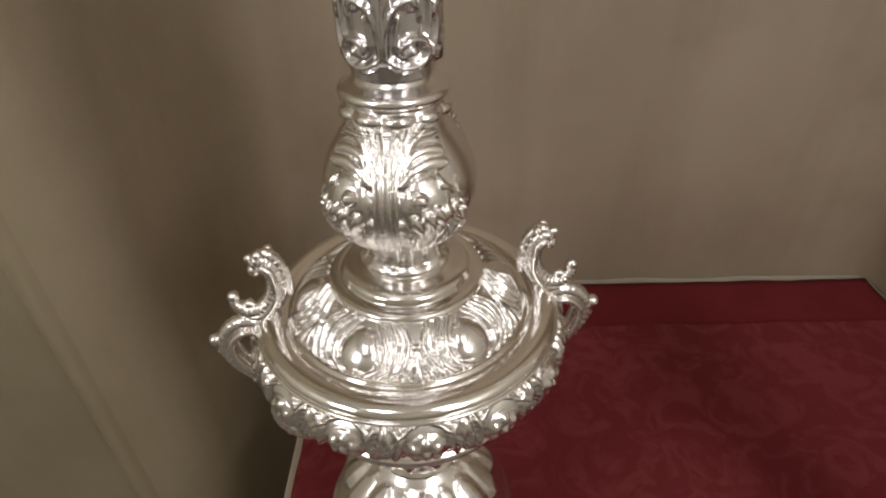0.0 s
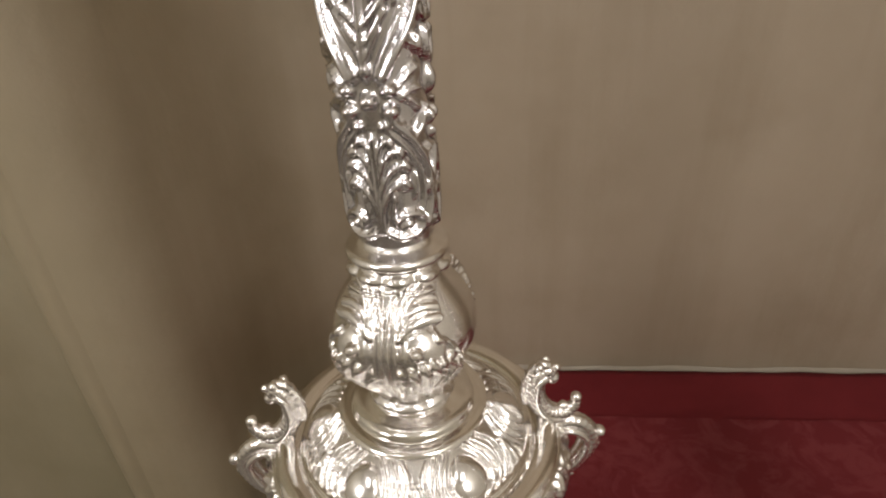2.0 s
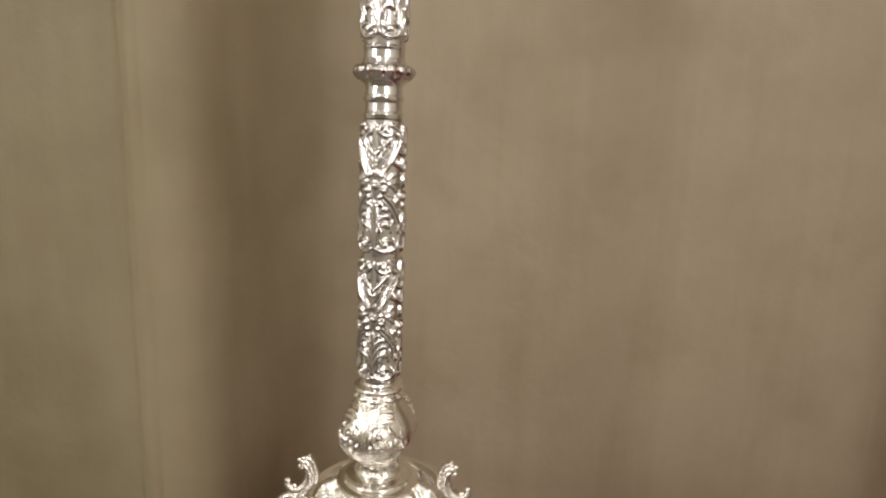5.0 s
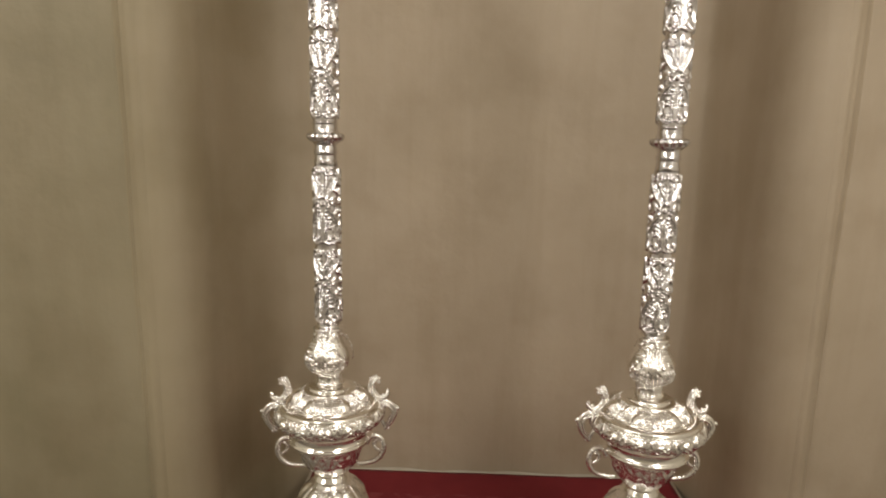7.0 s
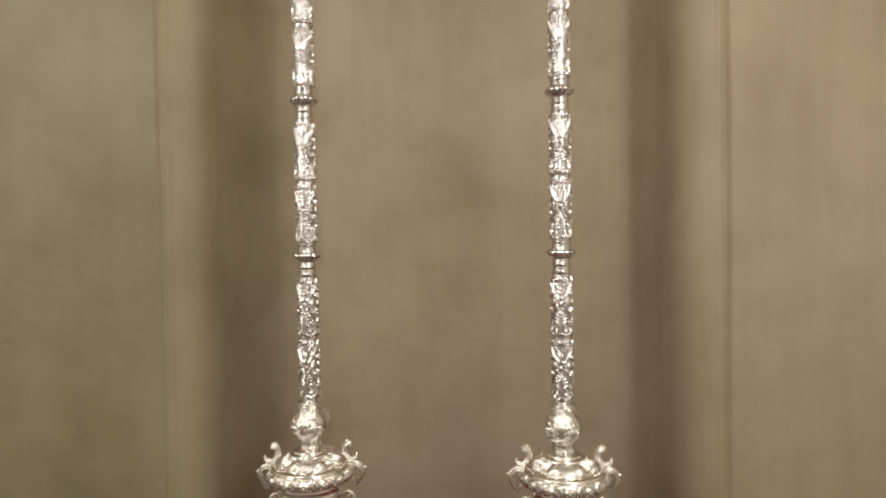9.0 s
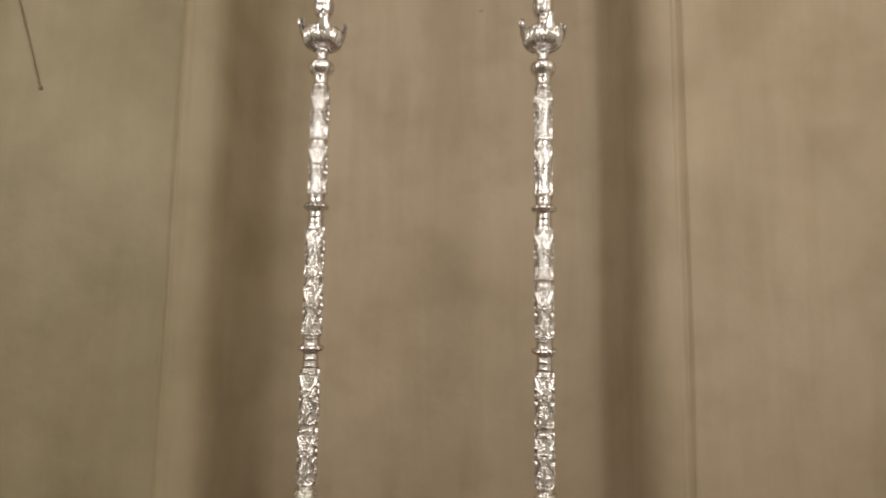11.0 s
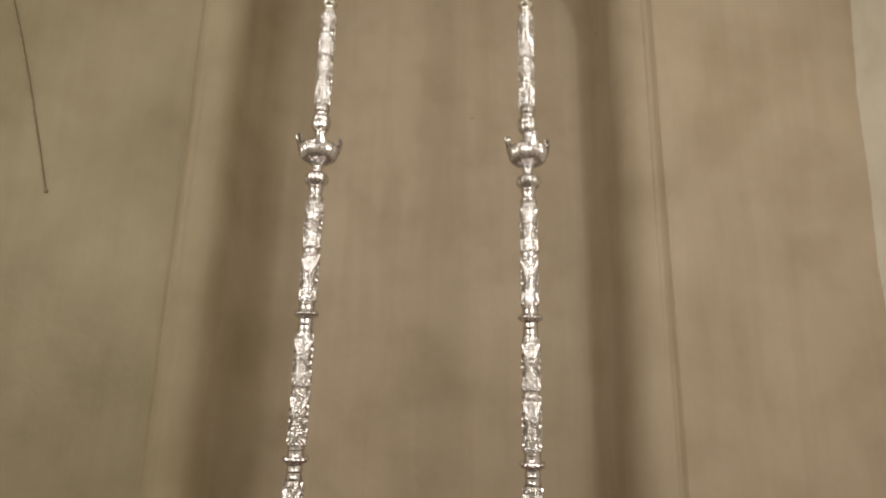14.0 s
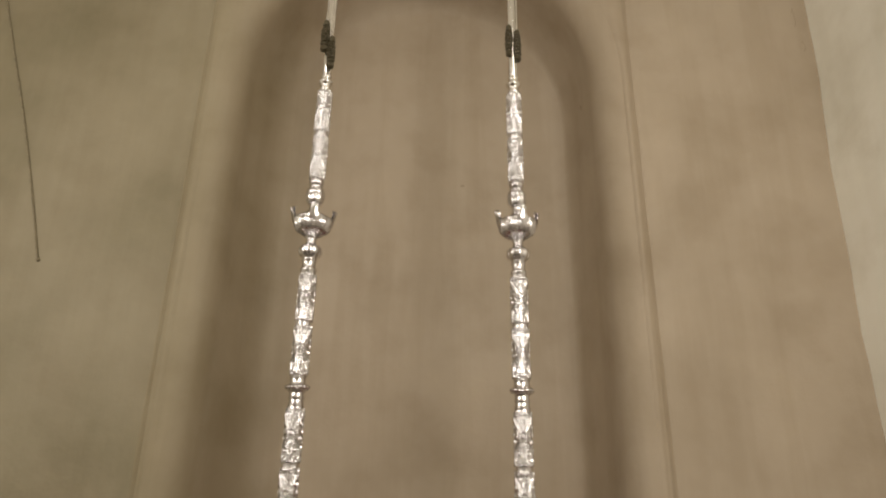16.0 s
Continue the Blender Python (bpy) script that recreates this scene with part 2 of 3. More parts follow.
def uneven(x, z, k=0.004):
    """Hand-laid plaster: slow swells of a few millimetres."""
    return k * (noise.noise((x * 2.2, z * 0.9, 1.0)) + 0.5 * noise.noise((x * 6.0, z * 2.3, 4.0)))


def flat_wall(x0, x1, y, z0, z1, nx, nz, lip=0):
    """A plaster wall; lip 1 or -1 rounds its end at x1 or x0 back into the joint beside the niche frame."""
    xs = [(x0 + (x1 - x0) * i / nx, 0.0) for i in range(nx + 1)]
    if lip > 0:
        xs[-1:] = [(x1 - 0.014, 0.0), (x1 - 0.008, 0.0006), (x1 - 0.003, 0.0020), (x1 + 0.003, 0.005)]
    elif lip < 0:
        xs[:1] = [(x0 - 0.003, 0.005), (x0 + 0.003, 0.0020), (x0 + 0.008, 0.0006), (x0 + 0.014, 0.0)]
    rows = []
    for j in range(nz + 1):
        z = z0 + (z1 - z0) * j / nz
        rows.append([(x + (0.003 * noise.noise((0.0, z * 5.0, 6.0)) if d else 0.0), y + d + uneven(x, z), z) for x, d in xs])
    return loft(rows)


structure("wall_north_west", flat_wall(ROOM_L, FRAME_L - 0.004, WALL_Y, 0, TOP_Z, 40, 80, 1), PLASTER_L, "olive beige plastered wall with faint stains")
structure("wall_north_east", flat_wall(FRAME_R + 0.004, ROOM_R + 0.03, WALL_Y, 0, TOP_Z, 20, 80, -1), PLASTER, "beige plastered wall with vertical stains")


ROLL, ROLL_DEPTH = 0.088, 0.090


def niche_surround():
    """A frame like a broad flat roll, with an arched opening and a narrow joint along its outer edges."""
    inner = arch_line(HALF + ROLL)
    outer = [on_rectangle(p, FRAME_L + 0.016, FRAME_R - 0.016, TOP_Z) for p in inner]
    rows = []
    for k in range(9):
        f = k / 8
        rows.append([(p[0] + (q[0] - p[0]) * f, FRAME_Y + uneven(p[0] + (q[0] - p[0]) * f, p[1] + (q[1] - p[1]) * f, 0.004) * min(1.0, 3 * f) - 0.004 * math.sin(math.pi * f), p[1] + (q[1] - p[1]) * f) for p, q in zip(inner, outer)])
    for d, y in ((0.004, 0.0015), (0.009, 0.0045), (0.014, 0.0095), (0.019, 0.0150), (0.034, 0.0180)):
        rows.append([(x + (1 if x > CX else -1) * (d + 0.003 * noise.noise((x, z * 5.0, 6.0))) * (abs(x - FRAME_R + 0.016) < 0.002 or abs(x - FRAME_L - 0.016) < 0.002), FRAME_Y + y, z) for x, z in outer])
    return loft(rows)


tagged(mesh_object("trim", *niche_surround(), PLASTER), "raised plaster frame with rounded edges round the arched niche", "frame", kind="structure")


BACK_CX, BACK_HALF = 0.306, 0.508


def niche_shell():
    """A broad rounded front edge that turns inwards, hollow corners behind it, and the back wall."""
    rows = []
    for k in range(11):
        a = math.pi / 2 * k / 10
        y = FRAME_Y + ROLL_DEPTH * (1 - math.cos(a))
        rows.append([(x + uneven(y, z, 0.003) * k / 10, y, z) for x, z in arch_line(HALF + ROLL * (1 - math.sin(a)))])
    y0 = FRAME_Y + ROLL_DEPTH
    for k in range(1, 15):
        a = math.pi / 2 * k / 14
        f, y = 1 - math.cos(a), y0 + (BACK_Y - y0) * math.sin(a)
        rows.append([(x + uneven(y, z, 0.003) * (1 - f), y, z) for x, z in arch_line(HALF + (BACK_HALF - HALF) * f, cx=CX + (BACK_CX - CX) * f)])
    last = rows[-1]
    for k in range(1, 13):
        f = 1 - k / 12
        rows.append([(BACK_CX + (x - BACK_CX) * f, BACK_Y + 0.006 * (1 - f * f) + uneven(BACK_CX + (x - BACK_CX) * f, z, 0.004) * (1 - f ** 4), z if z < SPRING else SPRING + (z - SPRING) * f) for x, _, z in last])
    return loft(rows)


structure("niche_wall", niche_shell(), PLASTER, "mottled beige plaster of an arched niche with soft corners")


def box(x0, x1, y0, y1, z0, z1, bevel=0.0, seg=2):
    bm = bmesh.new()
    bmesh.ops.create_cube(bm, size=1, matrix=Matrix.Translation(((x0 + x1) / 2, (y0 + y1) / 2, (z0 + z1) / 2)) @ Matrix.Diagonal((x1 - x0, y1 - y0, z1 - z0, 1)))
    if bevel:
        bmesh.ops.bevel(bm, geom=bm.edges[:], offset=bevel, segments=seg, profile=0.6, affect="EDGES")
    bm.verts.index_update()
    out = [tuple(v.co) for v in bm.verts], [tuple(v.index for v in f.verts) for f in bm.faces]
    bm.free()
    return out


# outer shell behind the plaster, which closes the place
structure("wall_shell", box(ROOM_L - 0.2, ROOM_R + 0.2, BACK_Y + 0.06, BACK_Y + 0.3, 0, TOP_Z), PLASTER, "plain outer wall behind the niche", False)

# whitewashed band along the foot of the niche walls
FLOOR_Z_SK = 0.590


def skirting():
    h = FLOOR_Z_SK
    xs = [-0.19 + 1.03 * k / 60 for k in range(61)]
    y = BACK_Y - 0.004
    wob = [0.006 * noise.noise((x * 9, 0, 0)) for x in xs]
    rows = [[(x, y, 0.0) for x in xs], [(x, y - 0.002, h - 0.008 + w) for x, w in zip(xs, wob)], [(x, y + 0.006, h + w) for x, w in zip(xs, wob)]]
    return loft(rows)


tagged(mesh_object("baseboard", *skirting(), WHITEWASH), "uneven whitewashed band at the foot of the niche wall", "skirting", kind="structure")

def side_wall():
    n = 60
    rows = []
    for j in range(81):
        z = TOP_Z * j / 80
        rows.append([(ROOM_R - 0.058 * min(1.0, max(0.0, (3.26 - z) / 1.2)) + 0.008 * noise.noise((y * 3, z * 2.5, 0)) + 0.003 * noise.noise((y * 11, z * 9, 2)), y, z) for y in (ROOM_F + (WALL_Y + 0.06 - ROOM_F) * i / n for i in range(n + 1))])
    return loft(rows)


structure("wall_east", side_wall(), PLASTER_W, "pale grey plaster side wall with rough patches")
structure("wall_east_shell", box(ROOM_R + 0.03, ROOM_R + 0.2, ROOM_F, WALL_Y + 0.3, 0, TOP_Z), PLASTER_W, "plain outer side wall", False)
structure("wall_west", box(ROOM_L - 0.2, ROOM_L, ROOM_F, WALL_Y + 0.3, 0, TOP_Z), PLASTER_W, "plain pale plaster side wall", False)
structure("wall_south", box(ROOM_L - 0.2, ROOM_R + 0.2, ROOM_F - 0.2, ROOM_F, 0, TOP_Z), PLASTER_W, "plain pale plaster end wall", False)
tagged(mesh_object("floor", *box(ROOM_L - 0.2, ROOM_R + 0.2, ROOM_F - 0.2, 1.0, -0.1, 0), STONE, smooth=False), "pale stone floor", "floor", kind="structure")
tagged(mesh_object("ceiling", *box(ROOM_L - 0.2, ROOM_R + 0.2, ROOM_F - 0.2, 1.0, TOP_Z, TOP_Z + 0.1), CEILING, smooth=False), "plain white ceiling", "ceiling", kind="structure")

for lx, ly in LAMPS:
    lamp = tagged(new("ceiling_lamp"), "white ceiling lamp housing with a bright diffuser", "lamp", "ceiling lamps")
    lamp.location = (lx, ly, TOP_Z)
    mesh_object("housing", *box(-0.32, 0.32, -0.47, 0.47, -0.05, 0.0, 0.008), LAMP_BODY, lamp, False)


for lx, ly in WALL_LAMPS:
    lamp = tagged(new("floodlight"), "white floodlight panel on a slim stand", "lamp", "floodlights")
    lamp.matrix_world = pose(lx, ly, 0, 0, 0, math.degrees(math.atan2(-(0.26 - lx), 0.3 - ly)))
    mesh_object("panel", *box(-0.32, 0.32, -0.10, -0.03, 1.78, 2.82, 0.008), LAMP_BODY, lamp, False)
    mesh_object("stand", *tube([(0, -0.12, 0.0, 0.02), (0, -0.12, 1.0, 0.018), (0, -0.12, 2.0, 0.018), (0, -0.11, 2.6, 0.015)], 10, 4), LAMP_BODY, lamp)
    mesh_object("foot", *box(-0.22, 0.22, -0.32, 0.08, 0.0, 0.03, 0.006), LAMP_BODY, lamp, False)


# ---- the plinth under its red cloth ----
FLOOR_Z = 0.60
PX0, PX1, PY0 = -0.183, 0.818, -0.24

plinth = tagged(new("plinth"), "low plinth covered with plain red cloth inside the niche", "plinth")
mesh_object("body", *box(PX0 - 0.012, PX1 + 0.012, PY0, BACK_Y - 0.012, 0.0, FLOOR_Z - 0.012, 0.004), WHITEWASH, plinth, False, "whitewashed board edge")


def cloth_sheet(x0, x1, y0, y1, z, drop, wave, nx=70, ny=60):
    """A cloth lying flat with small ripples, hanging down over the front edge."""
    rows = []
    for j in range(ny + 1):
        row = []
        y = y1 + (y0 - y1) * j / ny
        for i in range(nx + 1):
            x = x0 + (x1 - x0) * i / nx
            e = wave * (noise.noise((x * 7, y * 7, 3)) + 0.5 * noise.noise((x * 19, y * 19, 8)))
            edge = 0.003 * noise.noise((y * 14, 5, 0)) if i in (0, nx) else 0
            row.append((x + edge, y + (0.003 * noise.noise((x * 14, 0, 2)) if j == 0 else 0), z + 0.4 * wave + e))
        rows.append(row)
    for k in range(1, 12):
        row = []
        for i in range(nx + 1):
            x = x0 + (x1 - x0) * i / nx
            row.append((x, y0 - 0.012 - 0.012 * math.sin(x * 55) * k / 11, z - drop * k / 11))
        rows.append(row)
    return loft(rows)


cl = mesh_object("cloth", *cloth_sheet(PX0, PX1, PY0 - 0.004, BACK_Y - 0.014, FLOOR_Z - 0.008, 0.02, 0.0012), RED_PLAIN, plinth)
so = cl.modifiers.new("thickness", "SOLIDIFY")
so.thickness, so.offset = 0.003, -1

runner = tagged(mesh_object("damask_cloth", *cloth_sheet(PX0 + 0.004, PX1 + 0.09, PY0 - 0.02, 0.452, FLOOR_Z + 0.001, 0.55, 0.0016), DAMASK),
                "dark red damask cloth spread over the plinth", "cloth")


# ---- the silver poles ----
def cell(T, count, turn=0.0):
    """Angle from the middle of its cell, one of count round the axis; the first faces the front."""
    w = 2 * math.pi / count
    return (T + math.pi / 2 + turn + w / 2) % w - w / 2


def shaft_motif(X, Z, h):
    """Raised scrollwork of one cell, 0.063 wide and 0.133 high."""
    K = 1.33

    def stroke_k(X, Z, pts, w0, w1, h):
        return stroke(X, Z, [(K * a, b) for a, b in pts], w0, w1, h)

    def boss_k(X, Z, cx, cz, rx, rz, h):
        return boss(X, Z, K * cx, cz, 1.08 * rx, 1.05 * rz, h)

    out = np.zeros_like(X)
    A = np.abs(X)
    # lower leaf with its volutes
    out = np.maximum(out, stroke_k(A, Z, [(0.0006, 0.010), (0.0010, 0.034), (0.0004, 0.056)], 0.0017, 0.0008, 0.8 * h))
    for k, (z0, x1, z1, w) in enumerate(((0.020, 0.0085, 0.034, 0.0028), (0.028, 0.0088, 0.0425, 0.0027), (0.035, 0.0070, 0.049, 0.0023), (0.041, 0.0042, 0.054, 0.0018))):
        out = np.maximum(out, stroke_k(A, Z, [(0.001, z0), (0.45 * x1, z0 + 0.75 * (z1 - z0)), (x1, z1), (x1 + 0.0012, z1 - 0.002)], 0.0008, w, 0.85 * h))
    out = np.maximum(out, stroke_k(A, Z, spiral(0.0088, 0.0135, 0.0078, -2.6, 1.25), 0.0019, 0.0013, 0.95 * h))
    out = np.maximum(out, boss_k(A, Z, 0.0088, 0.0135, 0.0030, 0.0030, 1.25 * h))
    # strands that rise from the volutes, cross towards the middle and open again
    out = np.maximum(out, stroke_k(A, Z, [(0.0160, 0.010), (0.0186, 0.022), (0.0180, 0.038), (0.0130, 0.052), (0.0072, 0.061), (0.0062, 0.067)], 0.0019, 0.0024, h))
    out = np.maximum(out, stroke_k(A, Z, [(0.0138, 0.014), (0.0158, 0.024), (0.0152, 0.037), (0.0105, 0.049), (0.0050, 0.058)], 0.0010, 0.0014, 0.7 * h))
    out = np.maximum(out, boss_k(A, Z, 0.0066, 0.0665, 0.0036, 0.0032, 1.35 * h))
    out = np.maximum(out, boss_k(A, Z, 0.0066, 0.0752, 0.0031, 0.0029, 1.3 * h))
    out = np.maximum(out, boss_k(X, Z, 0.0, 0.0712, 0.0036, 0.0034, 1.45 * h))
    out = np.maximum(out, stroke_k(A, Z, [(0.0050, 0.080), (0.0085, 0.089), (0.0140, 0.100), (0.0178, 0.112), (0.0172, 0.122), (0.0120, 0.128)], 0.0024, 0.0017, h))
    out = np.maximum(out, stroke_k(A, Z, [(0.0030, 0.081), (0.0058, 0.090), (0.0108, 0.101), (0.0146, 0.113)], 0.0013, 0.0010, 0.7 * h))
    for x0, z0, x1, z1 in ((0.0176, 0.030, 0.0215, 0.037), (0.0155, 0.044, 0.0205, 0.047), (0.0122, 0.053, 0.0170, 0.0585), (0.0112, 0.094, 0.0165, 0.0905), (0.0160, 0.104, 0.0212, 0.101), (0.0175, 0.114, 0.0222, 0.109)):
        out = np.maximum(out, stroke_k(A, Z, [(x0, z0), (0.5 * (x0 + x1) + 0.0006, 0.5 * (z0 + z1)), (x1, z1)], 0.0014, 0.0021, 0.85 * h))
    for x0, z0, z1 in ((0.0040, 0.016, 0.028), (0.0120, 0.026, 0.036), (0.0105, 0.108, 0.117), (0.0035, 0.110, 0.120)):
        out = np.maximum(out, stroke_k(A, Z, [(x0, z0), (x0 + 0.0012, z1)], 0.0009, 0.0012, 0.6 * h))
    for x0, z0, x1, z1 in ((0.0030, 0.060, 0.0120, 0.0585), (0.0095, 0.072, 0.0160, 0.066), (0.0095, 0.072, 0.0165, 0.074), (0.0090, 0.076, 0.0160, 0.083), (0.0200, 0.018, 0.0235, 0.026), (0.0125, 0.006, 0.0205, 0.009), (0.0110, 0.122, 0.0160, 0.118)):
        out = np.maximum(out, stroke_k(A, Z, [(x0, z0), (0.5 * (x0 + x1), 0.5 * (z0 + z1) + 0.0012), (x1, z1)], 0.0011, 0.0018, 0.8 * h))
    # upper leaf, hanging
    out = np.maximum(out, stroke_k(X, Z, [(0, 0.082), (0, 0.100), (0, 0.128)], 0.0020, 0.0011, 0.85 * h))
    out = np.maximum(out, boss_k(X, Z, 0, 0.0835, 0.0026, 0.0040, 1.0 * h))
    for z0, x1, z1, w in ((0.090, 0.0048, 0.099, 0.0015), (0.096, 0.0072, 0.106, 0.0019), (0.103, 0.0092, 0.1135, 0.0024)):
        out = np.maximum(out, stroke_k(A, Z, [(0.0006, z0 - 0.003), (0.5 * x1, z0 + 0.3 * (z1 - z0)), (x1, z1)], 0.0007, w, 0.85 * h))
    out = np.maximum(out, stroke_k(A, Z, spiral(0.0070, 0.1235, 0.0060, -0.4, -1.1), 0.0018, 0.0012, 0.95 * h))
    out = np.maximum(out, boss_k(A, Z, 0.0072, 0.1235, 0.0024, 0.0024, 1.2 * h))
    # husks and small scrolls between the cells
    B = np.abs(A - 0.0314)
    out = np.maximum(out, stroke(B, Z, [(0.0006, 0.006), (0.0040, 0.016), (0.0050, 0.028), (0.0022, 0.040), (0.0010, 0.046)], 0.0012, 0.0016, h))
    out = np.maximum(out, stroke(B, Z, [(0.0006, 0.100), (0.0036, 0.108), (0.0046, 0.118), (0.0020, 0.128)], 0.0014, 0.0014, h))
    for z0, z1 in ((0.022, 0.030), (0.066, 0.060), (0.086, 0.094), (0.104, 0.112)):
        out = np.maximum(out, stroke(B, Z, [(0.0052, z0), (0.0078, 0.5 * (z0 + z1)), (0.0086, z1)], 0.0010, 0.0017, 0.95 * h))
    out = np.maximum(out, boss_k(B, Z, 0.0, 0.0755, 0.0030, 0.0062, 1.3 * h))
    out = np.maximum(out, boss_k(B, Z, 0.0022, 0.0600, 0.0022, 0.0040, 1.2 * h))
    out = np.maximum(out, boss_k(B, Z, 0.0, 0.0520, 0.0017, 0.0030, 1.0 * h))
    out = np.maximum(out, stroke_k(B, Z, [(0.0, 0.083), (0.0025, 0.090), (0.0020, 0.097)], 0.0016, 0.0009, h))
    out = np.maximum(out, boss_k(B, Z, 0.0, 0.016, 0.0016, 0.0060, 0.7 * h))
    out = np.maximum(out, boss_k(B, Z, 0.0, 0.119, 0.0016, 0.0060, 0.7 * h))
    return out


def shaft_mesh(radius, height):
    """Two stacked motifs on a gently waisted tube."""
    def relief(T, S, R, Z):
        X = cell(T, 2) * (0.0314 / (math.pi / 2))
        U = (S * 2) % 1.0
        U = np.where(S >= 0.99999, 0.999, U)
        return shaft_motif(X, U * 0.133, 0.0036 * radius / 0.0195)
    prof = [(radius * f, height * k) for k, f in ((0, 0.96), (0.06, 1.0), (0.25, 1.0), (0.46, 1.0), (0.5, 0.965), (0.54, 1.0), (0.75, 1.0), (0.94, 1.0), (1, 0.96))]
    return lathe(prof, 168, height / 210, relief)


def collar_mesh(r, h):
    """Collar of small mouldings: two beads and a wide flange, h high."""
    prof = [(0.017, 0), (0.0185, 0.03), (0.0195, 0.09), (0.0178, 0.13), (0.0172, 0.24), (0.0185, 0.27), (0.0195, 0.31), (0.0180, 0.35), (0.0172, 0.45), (0.0190, 0.50), (0.0235, 0.55),
            (r - 0.003, 0.60), (r, 0.64), (r - 0.001, 0.69), (r - 0.006, 0.73), (0.0215, 0.76), (0.0195, 0.82), (0.0190, 0.92), (0.0205, 0.96), (0.0185, 1.0)]
    return lathe([(a, b * h) for a, b in prof], 64, 0.001,
                 lambda T, S, R, Z: np.where(R > 0.024, 0.0014 * np.cos(cell(T, 16) * 16), 0))


def bulb_relief(T, S, R, Z):
    """Two tall acanthus leaves, front and back, standing proud of a smooth bulb; s runs from the neck at the bottom to the collar."""
    A = np.abs(cell(T, 2)) / (math.pi / 3.4)
    v = S ** 1.25
    edge_v, edge_a = [0, 0.06, 0.14, 0.24, 0.36, 0.46, 0.54, 0.60, 0.67, 0.76, 0.86, 1.0], [0.42, 0.78, 1.00, 1.10, 1.08, 0.94, 0.80, 0.78, 0.96, 0.98, 1.04, 1.20]
    width = np.interp(v, edge_v, edge_a) + 0.030 * np.abs(np.sin(v * 42)) - 0.03
    inside = np.clip((width - A) / 0.045, 0, 1)
    body = np.interp(v, [0, 0.10, 0.45, 0.60, 0.75, 0.90, 1.0], [0.0012, 0.0026, 0.0026, 0.0022, 0.0030, 0.0030, 0.0012]) * np.sqrt(inside)
    # swelling eyes above the fluted skirt
    body = body + boss(A, v, 0.50, 0.42, 0.34, 0.20, 0.0042)
    body = body - 0.0012 * np.exp(-((A - 0.20) / 0.05) ** 2) * (v > 0.25) * inside
    ribs = stroke(A, v, [(0.060, 0.0), (0.045, 0.35), (0.055, 0.66), (0.12, 0.86), (0.26, 1.0)], 0.040, 0.034, 0.0030)
    ribs = np.maximum(ribs, stroke(A, v, [(0.15, 0.0), (0.13, 0.34), (0.16, 0.60), (0.27, 0.80), (0.46, 0.98)], 0.030, 0.034, 0.0022))
    for k in range(7):
        f = k / 6
        a0, a1 = 0.20 + 0.26 * f, 0.26 + 0.78 * f
        top = 0.33 - 0.10 * (2 * f - 1) ** 2 - 0.02 * f
        ribs = np.maximum(ribs, stroke(A, v, [(a0, 0.015 + 0.05 * f), (0.5 * (a0 + a1) + 0.06, 0.13 + 0.02 * f), (a1, top), (a1 - 0.07, top + 0.06)], 0.022, 0.050, 0.0030))
    for pts, w0, w1, hh in (([(0.72, 0.30), (0.88, 0.40), (0.84, 0.50), (0.70, 0.54)], 0.035, 0.045, 0.0030), ([(0.20, 0.56), (0.36, 0.63), (0.60, 0.665), (0.84, 0.645)], 0.040, 0.060, 0.0036),
                            ([(0.20, 0.58), (0.36, 0.72), (0.62, 0.76), (0.86, 0.73)], 0.036, 0.052, 0.0028), ([(0.20, 0.62), (0.38, 0.80), (0.64, 0.88), (0.90, 0.86)], 0.034, 0.050, 0.0026),
                            ([(0.24, 0.70), (0.44, 0.90), (0.74, 0.99)], 0.030, 0.046, 0.0024)):
        ribs = np.maximum(ribs, stroke(A, v, pts, w0, w1, hh))
    for a, z, r in ((0.86, 0.640, 0.075), (0.40, 0.47, 0.085), (0.30, 0.20, 0.05)):
        ribs = np.maximum(ribs, boss(A, v, a, z, r, 0.5 * r, 0.0040))
    for k in range(8):
        vv = 0.07 + 0.050 * k
        ribs = np.maximum(ribs, boss(A, v, float(np.interp(vv, edge_v, edge_a)) - 0.05, vv, 0.050, 0.020, 0.0022))
    return body + ribs * (inside > 0)


def dome_relief(T, S, R, Z):
    """Six tongue-shaped lobes framed by long curved ribs, with fans of fluting between them; a fan faces the front."""
    X = np.abs(cell(T, 6, math.pi / 6)) / (math.pi / 6)
    v = 1 - (S - 0.03) / 0.94
    on = (v > 0) & (v < 1)
    h = boss(X, v, 0, 0.58, 0.36, 0.44, 0.0042)
    for pts, w0, w1, hh in (([(0.24, 0.03), (0.41, 0.28), (0.47, 0.58), (0.38, 0.84), (0.18, 0.97)], 0.050, 0.062, 0.0030), ([(0.46, 0.03), (0.61, 0.28), (0.65, 0.54), (0.57, 0.82), (0.40, 0.97)], 0.050, 0.060, 0.0030),
                            ([(0.70, 0.03), (0.84, 0.25), (0.86, 0.46), (0.76, 0.76), (0.60, 0.95)], 0.050, 0.060, 0.0028),
                            ([(0.96, 0.50), (0.90, 0.74), (0.77, 0.97)], 0.024, 0.062, 0.0034), ([(1.0, 0.42), (1.0, 0.75), (0.98, 0.98)], 0.034, 0.085, 0.0036)):
        h = np.maximum(h, stroke(X, v, pts, w0, w1, hh))
    return np.where(on, h, 0)


